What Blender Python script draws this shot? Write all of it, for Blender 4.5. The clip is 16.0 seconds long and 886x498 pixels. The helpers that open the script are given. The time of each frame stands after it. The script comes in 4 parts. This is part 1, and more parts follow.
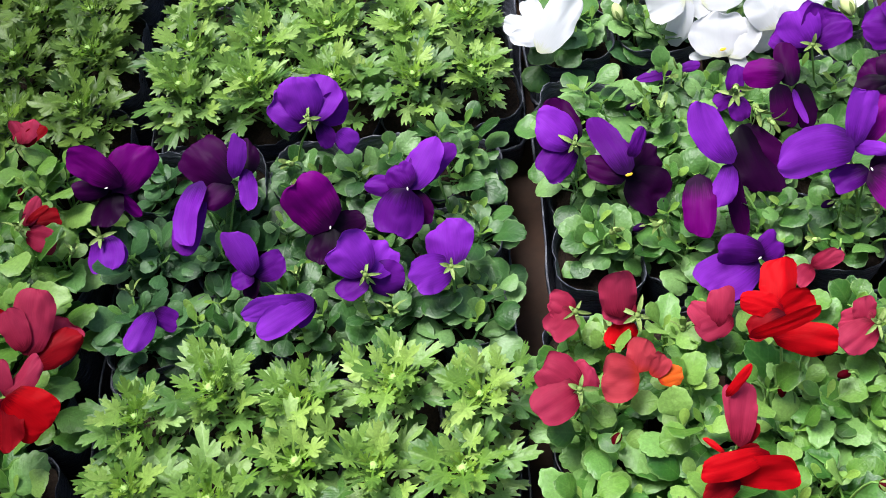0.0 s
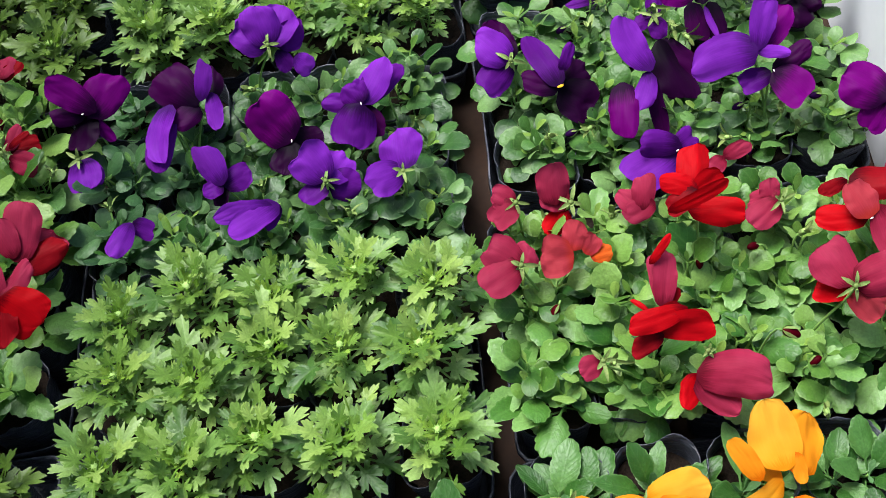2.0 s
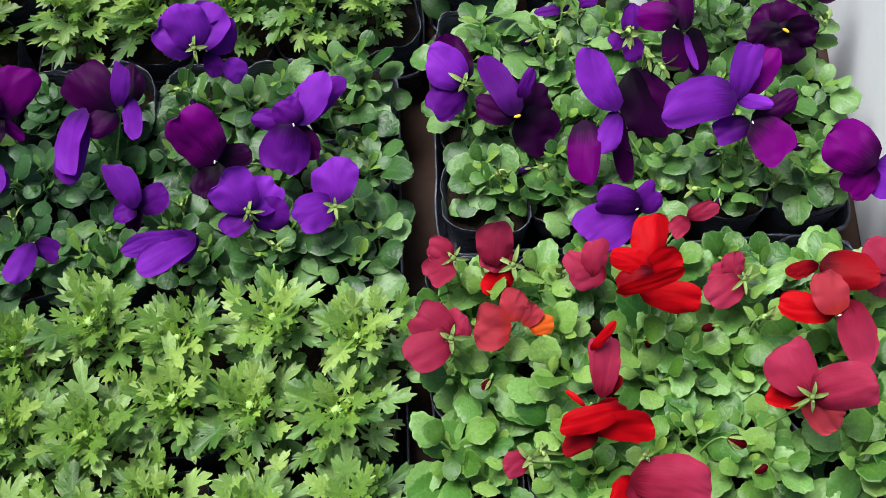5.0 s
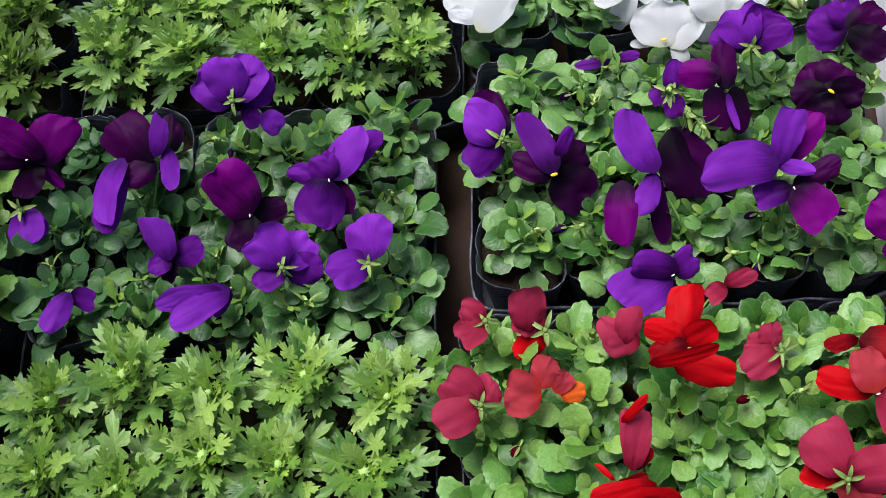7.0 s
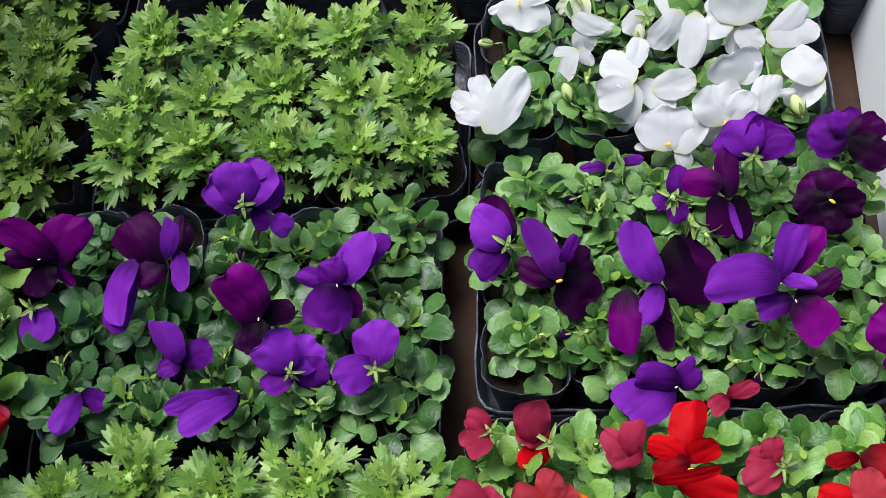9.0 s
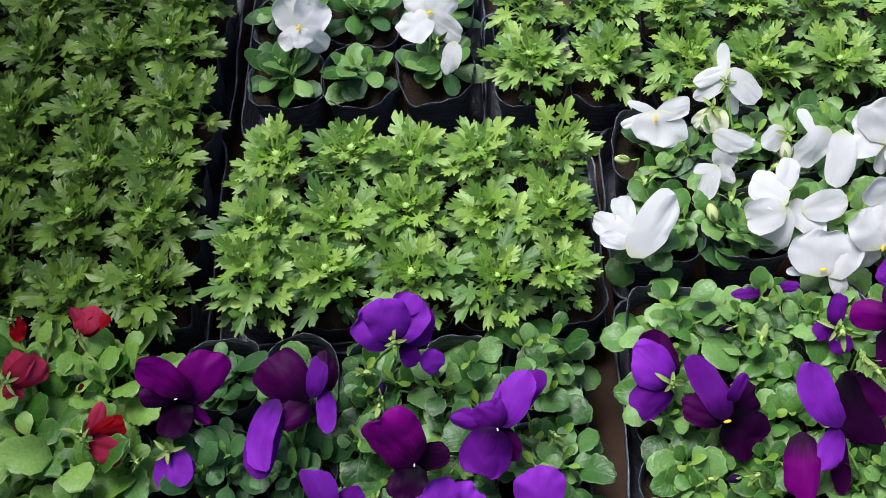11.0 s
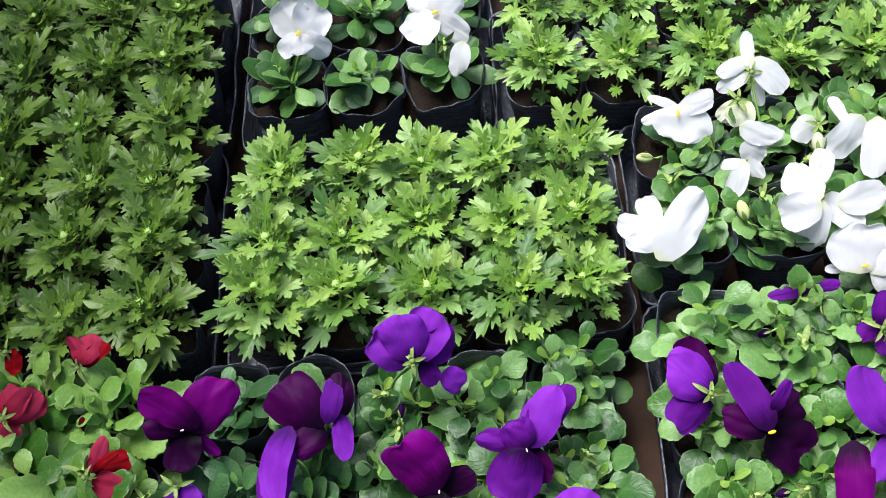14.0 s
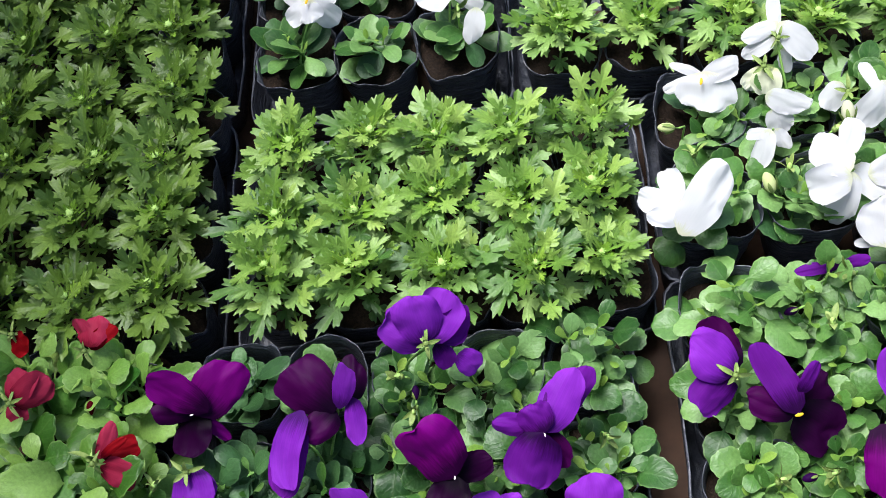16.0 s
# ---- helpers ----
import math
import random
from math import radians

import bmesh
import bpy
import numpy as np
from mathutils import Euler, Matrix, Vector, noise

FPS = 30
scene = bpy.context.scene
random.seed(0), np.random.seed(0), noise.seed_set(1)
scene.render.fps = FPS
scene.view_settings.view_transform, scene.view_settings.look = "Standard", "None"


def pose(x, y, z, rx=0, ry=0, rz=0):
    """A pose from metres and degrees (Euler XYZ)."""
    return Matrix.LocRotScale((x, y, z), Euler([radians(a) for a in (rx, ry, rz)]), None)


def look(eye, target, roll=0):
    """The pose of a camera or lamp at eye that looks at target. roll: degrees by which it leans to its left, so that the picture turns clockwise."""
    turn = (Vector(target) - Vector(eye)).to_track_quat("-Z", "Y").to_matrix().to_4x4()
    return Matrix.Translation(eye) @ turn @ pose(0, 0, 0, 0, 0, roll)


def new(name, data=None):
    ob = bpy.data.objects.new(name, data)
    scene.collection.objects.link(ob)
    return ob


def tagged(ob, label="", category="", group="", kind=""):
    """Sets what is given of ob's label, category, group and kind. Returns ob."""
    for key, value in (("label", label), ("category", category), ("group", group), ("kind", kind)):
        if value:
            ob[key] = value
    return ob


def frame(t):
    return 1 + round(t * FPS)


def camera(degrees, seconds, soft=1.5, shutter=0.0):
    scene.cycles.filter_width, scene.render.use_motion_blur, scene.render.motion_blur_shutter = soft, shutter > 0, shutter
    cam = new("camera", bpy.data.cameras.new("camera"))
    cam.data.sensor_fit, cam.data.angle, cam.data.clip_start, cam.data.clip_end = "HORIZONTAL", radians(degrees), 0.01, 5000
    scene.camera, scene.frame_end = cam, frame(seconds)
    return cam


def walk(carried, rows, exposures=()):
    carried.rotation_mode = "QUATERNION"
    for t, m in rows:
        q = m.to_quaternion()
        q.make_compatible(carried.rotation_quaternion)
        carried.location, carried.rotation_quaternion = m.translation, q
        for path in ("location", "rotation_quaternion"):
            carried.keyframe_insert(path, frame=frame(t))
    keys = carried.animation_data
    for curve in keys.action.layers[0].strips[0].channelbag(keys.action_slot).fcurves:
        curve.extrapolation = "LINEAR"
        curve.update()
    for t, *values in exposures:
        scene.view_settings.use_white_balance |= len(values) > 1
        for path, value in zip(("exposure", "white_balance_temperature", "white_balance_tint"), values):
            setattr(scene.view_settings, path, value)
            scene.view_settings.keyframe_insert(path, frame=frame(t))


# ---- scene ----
# Trays of potted pansies and young chrysanthemums standing on a brown floor.
cam = camera(44.06, 16.0, soft=0.9)
PATH = [
    (0, (0.0044, -0.4554, 0.9688), (-0.0602, -0.0267, 0.2964), -12.60),
    (0.5, (0.0041, -0.5110, 0.9915), (-0.0533, -0.0838, 0.3175), -13.02),
    (1, (0.0058, -0.5605, 1.0106), (-0.0399, -0.1343, 0.3352), -12.68),
    (1.5, (0.0025, -0.5792, 1.0121), (-0.0321, -0.1538, 0.3355), -11.57),
    (2, (-0.0005, -0.5859, 1.0071), (-0.0293, -0.1601, 0.3304), -10.63),
    (2.5, (0.0086, -0.5842, 0.9982), (-0.0173, -0.1726, 0.3127), -9.93),
    (3, (0.0205, -0.5687, 0.9966), (-0.0067, -0.1955, 0.2895), -9.84),
    (3.5, (0.0282, -0.5277, 0.9970), (0.0023, -0.1685, 0.2826), -9.13),
    (4, (0.0465, -0.4839, 0.9913), (0.0203, -0.1328, 0.2729), -8.57),
    (4.2, (0.0504, -0.4614, 0.9938), (0.0271, -0.1169, 0.2722), -7.82),
    (6.5, (0.0759, -0.3684, 1.0050), (0.0174, -0.0287, 0.2831), -11.33),
    (7, (0.0755, -0.3539, 1.0150), (0.0108, -0.0113, 0.2950), -11.79),
    (7.5, (0.0709, -0.3351, 1.0354), (0.0072, 0.0105, 0.3167), -11.22),
    (8, (0.0678, -0.3155, 1.0484), (0.0031, 0.0344, 0.3319), -11.14),
    (8.5, (0.0694, -0.3067, 1.0521), (0.0062, 0.0490, 0.3383), -10.68),
    (9, (0.0736, -0.3015, 1.0557), (0.0093, 0.0629, 0.3464), -10.60),
    (9.5, (0.0635, -0.2948, 1.0568), (-0.0016, 0.0749, 0.3504), -10.21),
    (10, (-0.0012, -0.2618, 1.0694), (-0.0574, 0.1196, 0.3684), -8.67),
    (10.2, (-0.0308, -0.2423, 1.0708), (-0.0862, 0.1408, 0.3707), -8.71),
    (12.3, (-0.1022, -0.1876, 1.0506), (-0.1429, 0.2042, 0.3543), -7.79),
    (12.5, (-0.1032, -0.1880, 1.0455), (-0.1454, 0.2045, 0.3496), -8.23),
    (13, (-0.0918, -0.1929, 1.0485), (-0.1363, 0.1983, 0.3521), -9.65),
    (13.5, (-0.0832, -0.1930, 1.0372), (-0.1323, 0.2016, 0.3430), -10.55),
    (14, (-0.0955, -0.1726, 1.0183), (-0.1505, 0.2218, 0.3245), -11.21),
    (14.5, (-0.0943, -0.1709, 0.9904), (-0.1518, 0.2259, 0.2981), -11.37),
    (15, (-0.0936, -0.1655, 0.9506), (-0.1583, 0.2231, 0.2543), -12.35),
    (15.5, (-0.0875, -0.1458, 0.9519), (-0.1598, 0.2306, 0.2497), -13.76),
    (16, (-0.0921, -0.1425, 0.9994), (-0.1637, 0.2247, 0.2923), -14.36),
]
EXPOSURES = [(0, 0.98, 6000, 10), (1, 0.86, 6000, 10), (4, 0.75, 6000, 10), (7, 0.54, 6000, 10), (10, 0.53, 6000, 10), (13, 0.87, 6000, 10), (14.5, 0.98, 6000, 10), (16, 0.94, 6000, 10)]
walk(cam, [(t, look(eye, target, roll)) for t, eye, target, roll in PATH], EXPOSURES)

# ---- light ----
SUN_AZ, SUN_EL = 136.0, 68.0
world = bpy.data.worlds.new("daylight")
scene.world = world
world.use_nodes = True
wn, wl = world.node_tree.nodes, world.node_tree.links
sky = wn.new("ShaderNodeTexSky")
sky.sky_type, sky.sun_disc = "NISHITA", False
sky.sun_elevation, sky.sun_rotation = radians(SUN_EL), radians(90 - SUN_AZ)
sky.air_density, sky.dust_density, sky.ozone_density = 1.0, 4.0, 1.0
wn["Background"].inputs["Strength"].default_value = 0.095
wl.new(sky.outputs["Color"], wn["Background"].inputs["Color"])
sun = new("sun", bpy.data.lights.new("sun", "SUN"))
sun.data.energy, sun.data.angle, sun.data.color = 3.7, radians(32), (1.0, 0.96, 0.9)
sun.matrix_world = look((math.cos(radians(SUN_AZ)), math.sin(radians(SUN_AZ)), math.tan(radians(SUN_EL))), (0, 0, 0))


# ---- materials ----
def shader(name):
    m = bpy.data.materials.new(name)
    m.use_nodes = True
    return m, m.node_tree.nodes, m.node_tree.links, m.node_tree.nodes["Principled BSDF"]


def math_node(n, l, op, a, b=None):
    k = n.new("ShaderNodeMath")
    k.operation = op
    for i, v in enumerate((a, b)):
        if v is None:
            continue
        if isinstance(v, (int, float)):
            k.inputs[i].default_value = v
        else:
            l.new(v, k.inputs[i])
    return k.outputs[0]


def noise_node(n, l, scale, detail=3.0, vector=None, rough=0.55):
    k = n.new("ShaderNodeTexNoise")
    k.inputs["Scale"].default_value, k.inputs["Detail"].default_value, k.inputs["Roughness"].default_value = scale, detail, rough
    if vector is not None:
        l.new(vector, k.inputs["Vector"])
    return k.outputs["Fac"]


def ramp_node(n, l, fac, stops):
    k = n.new("ShaderNodeValToRGB")
    e = k.color_ramp.elements
    while len(e) < len(stops):
        e.new(0.5)
    for el, (p, c) in zip(e, stops):
        el.position, el.color = p, (*c, 1)
    l.new(fac, k.inputs["Fac"])
    return k.outputs["Color"]


def mix_node(n, l, kind, fac, a, b):
    k = n.new("ShaderNodeMix")
    k.data_type, k.blend_type = "RGBA", kind
    for sock, v in ((k.inputs[0], fac), (k.inputs[6], a), (k.inputs[7], b)):
        if isinstance(v, (int, float)):
            sock.default_value = v
        elif isinstance(v, tuple):
            sock.default_value = (*v, 1)
        else:
            l.new(v, sock)
    return k.outputs[2]


def bump_node(n, l, p, height, strength, distance):
    k = n.new("ShaderNodeBump")
    k.inputs["Strength"].default_value, k.inputs["Distance"].default_value = strength, distance
    l.new(height, k.inputs["Height"])
    l.new(k.outputs["Normal"], p.inputs["Normal"])
    return k.outputs["Normal"]


def see_through(n, l, p, colour, amount, normal=None):
    """Adds light that passes through a thin sheet."""
    t, x = n.new("ShaderNodeBsdfTranslucent"), n.new("ShaderNodeMixShader")
    l.new(colour, t.inputs["Color"])
    if normal is not None:
        l.new(normal, t.inputs["Normal"])
    x.inputs["Fac"].default_value = amount
    l.new(p.outputs[0], x.inputs[1])
    l.new(t.outputs[0], x.inputs[2])
    l.new(x.outputs[0], n["Material Output"].inputs["Surface"])


def leaf_material(name, dark, mid, pale, vein, veins=7.0, rough=0.42, relief=0.5, gloss=0.5, spread=0.7, heart=None, down=0.0, puff=0.4):
    """A leaf: UV x runs along it, y across it; veins leave the midrib forwards."""
    m, n, l, p = shader(name)
    uv = n.new("ShaderNodeUVMap")
    uv.uv_map = "UVMap"
    sep = n.new("ShaderNodeSeparateXYZ")
    l.new(uv.outputs["UV"], sep.inputs[0])
    along, across = sep.outputs[0], math_node(n, l, "ABSOLUTE", math_node(n, l, "SUBTRACT", sep.outputs[1], 0.5))
    info = n.new("ShaderNodeObjectInfo")
    co = n.new("ShaderNodeTexCoord")
    blotch = noise_node(n, l, 60.0, 3.0, co.outputs["Object"])
    tone = math_node(n, l, "ADD", math_node(n, l, "ADD", math_node(n, l, "MULTIPLY", info.outputs["Random"], spread), 0.35 - spread / 2), math_node(n, l, "MULTIPLY", blotch, 0.36))
    base = ramp_node(n, l, tone, [(0.12, dark), (0.5, mid), (0.92, pale)])
    if heart:
        base = mix_node(n, l, "MIX", ramp_node(n, l, along, [(0.15, (0.85,) * 3), (0.75, (0, 0, 0))]), base, heart)
    side = math_node(n, l, "SUBTRACT", along, math_node(n, l, "MULTIPLY", across, 0.55))
    wave = math_node(n, l, "SINE", math_node(n, l, "MULTIPLY", side, veins * 6.283))
    fine = math_node(n, l, "POWER", math_node(n, l, "MAXIMUM", wave, 0.0), 8.0)
    rib = math_node(n, l, "POWER", math_node(n, l, "SUBTRACT", 1.0, math_node(n, l, "MINIMUM", math_node(n, l, "MULTIPLY", across, 14.0), 1.0)), 1.5)
    lines = math_node(n, l, "MAXIMUM", math_node(n, l, "MULTIPLY", fine, 0.5), math_node(n, l, "MULTIPLY", rib, 0.9))
    hem = math_node(n, l, "MULTIPLY", math_node(n, l, "MAXIMUM", math_node(n, l, "SUBTRACT", across, 0.43), 0.0), 8.0)
    colour = mix_node(n, l, "MIX", math_node(n, l, "MINIMUM", math_node(n, l, "MAXIMUM", math_node(n, l, "MULTIPLY", lines, 0.12), hem), 0.3), base, vein)
    grain = noise_node(n, l, 420.0, 2.0, co.outputs["Object"])
    colour = mix_node(n, l, "OVERLAY", 0.35, colour, ramp_node(n, l, grain, [(0.3, (0.3, 0.3, 0.3)), (0.7, (0.7, 0.7, 0.7))]))
    l.new(colour, p.inputs["Base Color"])
    uneven = noise_node(n, l, 150.0, 2.0, co.outputs["Object"])
    l.new(math_node(n, l, "ADD", rough - 0.04, math_node(n, l, "MULTIPLY", uneven, 0.16)), p.inputs["Roughness"])
    p.inputs["Specular IOR Level"].default_value = gloss
    p.inputs["Sheen Weight"].default_value, p.inputs["Sheen Roughness"].default_value = down, 0.45
    p.inputs["Sheen Tint"].default_value = (0.8, 0.95, 0.75, 1)
    pillow = math_node(n, l, "POWER", math_node(n, l, "ABSOLUTE", math_node(n, l, "SINE", math_node(n, l, "ADD", math_node(n, l, "MULTIPLY", side, veins * 3.1416), math_node(n, l, "MULTIPLY", blotch, 1.6)))), 0.6)
    pillow = math_node(n, l, "MULTIPLY", pillow, math_node(n, l, "MINIMUM", math_node(n, l, "MULTIPLY", across, 5.0), 1.0))
    height = math_node(n, l, "SUBTRACT", math_node(n, l, "ADD", math_node(n, l, "MULTIPLY", pillow, puff), math_node(n, l, "ADD", math_node(n, l, "MULTIPLY", grain, 0.3), math_node(n, l, "MULTIPLY", uneven, 1.1))), math_node(n, l, "MULTIPLY", lines, 0.22))
    normal = bump_node(n, l, p, height, relief, 0.0012)
    see_through(n, l, p, mix_node(n, l, "MIX", 0.5, colour, pale), 0.22, normal)
    return m


def petal_material(name, base, tip, throat, reach=0.25, rough=0.5, sheen=0.04, vein=0.12, through_light=0.22, gloss=0.04, relief=0.24):
    """A petal: colour from throat to rim along UV x, with fanned veins."""
    m, n, l, p = shader(name)
    uv = n.new("ShaderNodeUVMap")
    uv.uv_map = "UVMap"
    sep = n.new("ShaderNodeSeparateXYZ")
    l.new(uv.outputs["UV"], sep.inputs[0])
    info = n.new("ShaderNodeObjectInfo")
    co = n.new("ShaderNodeTexCoord")
    stretch = n.new("ShaderNodeMapping")
    stretch.inputs["Scale"].default_value = (1.6, 13.0, 1.0)
    l.new(uv.outputs["UV"], stretch.inputs["Vector"])
    lines = noise_node(n, l, 1.6, 3.0, stretch.outputs["Vector"])
    soft = noise_node(n, l, 55.0, 3.0, co.outputs["Object"])
    fan = n.new("ShaderNodeMapping")
    fan.inputs["Scale"].default_value = (1.3, 34.0, 1.0)
    l.new(uv.outputs["UV"], fan.inputs["Vector"])
    hair = noise_node(n, l, 1.5, 2.0, fan.outputs["Vector"])
    body = ramp_node(n, l, math_node(n, l, "ADD", math_node(n, l, "MULTIPLY", sep.outputs[0], 0.6), math_node(n, l, "MULTIPLY", soft, 0.5)), [(0.25, base), (0.95, tip)])
    edge = math_node(n, l, "ADD", sep.outputs[0], math_node(n, l, "MULTIPLY", math_node(n, l, "SUBTRACT", lines, 0.5), 0.35))
    colour = mix_node(n, l, "MIX", ramp_node(n, l, edge, [(reach * 0.5, (1, 1, 1)), (reach * 1.5, (0, 0, 0))]), body, throat)
    streak = ramp_node(n, l, lines, [(0.3, (1 - vein,) * 3), (0.65, (1, 1, 1))])
    colour = mix_node(n, l, "MULTIPLY", 1.0, colour, streak)
    colour = mix_node(n, l, "MULTIPLY", 1.0, colour, ramp_node(n, l, hair, [(0.3, (1 - 0.5 * vein,) * 3), (0.55, (1, 1, 1))]))
    vary = ramp_node(n, l, info.outputs["Random"], [(0.0, (0.82, 0.82, 0.82)), (1.0, (1.0, 1.0, 1.0))])
    colour = mix_node(n, l, "MULTIPLY", 1.0, colour, vary)
    l.new(colour, p.inputs["Base Color"])
    p.inputs["Roughness"].default_value = rough
    p.inputs["Specular IOR Level"].default_value = gloss
    p.inputs["Sheen Weight"].default_value, p.inputs["Sheen Roughness"].default_value = sheen, 0.4
    p.inputs["Sheen Tint"].default_value = (*[min(1.0, 0.06 + 1.6 * c) for c in tip], 1)
    normal = bump_node(n, l, p, math_node(n, l, "ADD", math_node(n, l, "ADD", math_node(n, l, "MULTIPLY", lines, 0.16), math_node(n, l, "MULTIPLY", hair, 0.1)), soft), relief, 0.0013)
    see_through(n, l, p, colour, through_light, normal)
    return m


def plain_material(name, a, b, scale, rough, relief, distance, metal=0.0, rough_spread=0.15, detail=4.0):
    m, n, l, p = shader(name)
    co = n.new("ShaderNodeTexCoord")
    big, small = noise_node(n, l, scale, detail, co.outputs["Object"]), noise_node(n, l, scale * 9, 2.0, co.outputs["Object"])
    mixed = math_node(n, l, "ADD", math_node(n, l, "MULTIPLY", big, 0.65), math_node(n, l, "MULTIPLY", small, 0.35))
    l.new(ramp_node(n, l, mixed, [(0.3, a), (0.7, b)]), p.inputs["Base Color"])
    l.new(math_node(n, l, "ADD", rough - rough_spread / 2, math_node(n, l, "MULTIPLY", big, rough_spread)), p.inputs["Roughness"])
    p.inputs["Metallic"].default_value = metal
    p.inputs["Specular IOR Level"].default_value = 0.2
    bump_node(n, l, p, mixed, relief, distance)
    return m


def plastic_material():
    """Thin black nursery plastic, creased, scuffed and dusty."""
    m, n, l, p = shader("black_plastic")
    co = n.new("ShaderNodeTexCoord")
    st = n.new("ShaderNodeMapping")
    st.inputs["Scale"].default_value = (1, 1, 5)
    l.new(co.outputs["Object"], st.inputs["Vector"])
    crease, dust = noise_node(n, l, 45.0, 4.0, st.outputs["Vector"]), noise_node(n, l, 130.0, 5.0, co.outputs["Object"], 0.7)
    streak = n.new("ShaderNodeMapping")
    streak.inputs["Scale"].default_value = (1, 1, 7)
    l.new(co.outputs["Object"], streak.inputs["Vector"])
    scuff = math_node(n, l, "MULTIPLY", noise_node(n, l, 38.0, 5.0, streak.outputs["Vector"], 0.65), math_node(n, l, "ADD", dust, 0.5))
    l.new(ramp_node(n, l, scuff, [(0.4, (0.031, 0.034, 0.047)), (0.58, (0.064, 0.07, 0.094)), (0.76, (0.19, 0.195, 0.22))]), p.inputs["Base Color"])
    l.new(ramp_node(n, l, dust, [(0.4, (0.34,) * 3), (0.7, (0.65,) * 3)]), p.inputs["Roughness"])
    bump_node(n, l, p, crease, 0.9, 0.006)
    return m


PLASTIC = plastic_material()
SOIL = plain_material("potting_soil", (0.005, 0.0035, 0.003), (0.042, 0.026, 0.016), 420.0, 0.95, 1.0, 0.004)
FLOOR = plain_material("brown_floor", (0.018, 0.009, 0.005), (0.056, 0.027, 0.015), 9.0, 0.7, 0.35, 0.002, rough_spread=0.3)
FOAM = plain_material("white_foam", (0.84, 0.86, 0.89), (0.91, 0.92, 0.94), 7.0, 0.6, 0.15, 0.002)
LEAF = {
    "mum": leaf_material("mum_leaf", (0.042, 0.115, 0.018), (0.132, 0.255, 0.048), (0.28, 0.42, 0.115), (0.32, 0.46, 0.15), 6.0, 0.42, 0.7, 0.42, 0.9, (0.075, 0.18, 0.018), 0.0),
    "mum_mid": leaf_material("upper_mum_leaf", (0.075, 0.16, 0.02), (0.17, 0.3, 0.046), (0.29, 0.42, 0.09), (0.34, 0.48, 0.1), 6.0, 0.42, 0.7, 0.42, 0.85, (0.115, 0.25, 0.016), 0.0),
    "mum_young": leaf_material("mum_young_leaf", (0.11, 0.23, 0.015), (0.19, 0.35, 0.03), (0.28, 0.43, 0.055), (0.31, 0.46, 0.09), 6.0, 0.46, 0.35, 0.35),
    # Darker copy of the mum leaf; its colour carries the shade at the left.
    "mum_shade": leaf_material("shaded_mum_leaf", (0.035, 0.08, 0.01), (0.1, 0.18, 0.024), (0.19, 0.3, 0.05), (0.22, 0.33, 0.07), 6.0, 0.4, 0.6, 0.45, 0.6, (0.09, 0.17, 0.014)),
    "violet": leaf_material("violet_pansy_leaf", (0.014, 0.057, 0.009), (0.047, 0.132, 0.024), (0.15, 0.28, 0.085), (0.24, 0.37, 0.14), 6.0, 0.38, 0.55, 0.45, 0.9, puff=0.16),
    "purple": leaf_material("purple_pansy_leaf", (0.024, 0.085, 0.012), (0.074, 0.185, 0.032), (0.19, 0.335, 0.1), (0.28, 0.42, 0.14), 6.0, 0.38, 0.55, 0.45, 0.9, puff=0.16),
    "red": leaf_material("red_pansy_leaf", (0.024, 0.1, 0.01), (0.082, 0.212, 0.03), (0.185, 0.35, 0.085), (0.24, 0.4, 0.115), 6.0, 0.38, 0.55, 0.42, 0.95, puff=0.16),
    "side": leaf_material("pale_pansy_leaf", (0.034, 0.11, 0.01), (0.108, 0.235, 0.028), (0.225, 0.38, 0.08), (0.3, 0.44, 0.13), 6.0, 0.4, 0.55, 0.42, 0.95, puff=0.16),
    "white": leaf_material("white_pansy_leaf", (0.02, 0.065, 0.02), (0.048, 0.125, 0.038), (0.11, 0.23, 0.08), (0.13, 0.25, 0.09), 6.0, 0.42, 0.6, 0.4, puff=0.16),
    "orange": leaf_material("orange_pansy_leaf", (0.018, 0.07, 0.008), (0.048, 0.145, 0.02), (0.12, 0.26, 0.06), (0.19, 0.33, 0.11), 6.0, 0.38, 0.7, 0.42, puff=0.16),
    "young": leaf_material("young_pansy_leaf", (0.09, 0.2, 0.03), (0.16, 0.3, 0.04), (0.26, 0.4, 0.07), (0.3, 0.43, 0.11), 4.0, 0.42, 0.25),
}
SEPAL = plain_material("sepal_green", (0.085, 0.15, 0.024), (0.3, 0.38, 0.12), 60.0, 0.5, 0.2, 0.001)
STEM = plain_material("stem_green", (0.12, 0.26, 0.05), (0.26, 0.42, 0.1), 40.0, 0.5, 0.2, 0.001)
BUD = plain_material("pale_green_bud", (0.24, 0.42, 0.08), (0.45, 0.6, 0.2), 160.0, 0.5, 0.5, 0.002)
YELLOW = plain_material("yellow_throat", (0.75, 0.42, 0.01), (0.85, 0.6, 0.04), 200.0, 0.55, 0.3, 0.001)
PALE = plain_material("pale_throat", (0.7, 0.62, 0.6), (0.85, 0.8, 0.75), 200.0, 0.55, 0.3, 0.001)
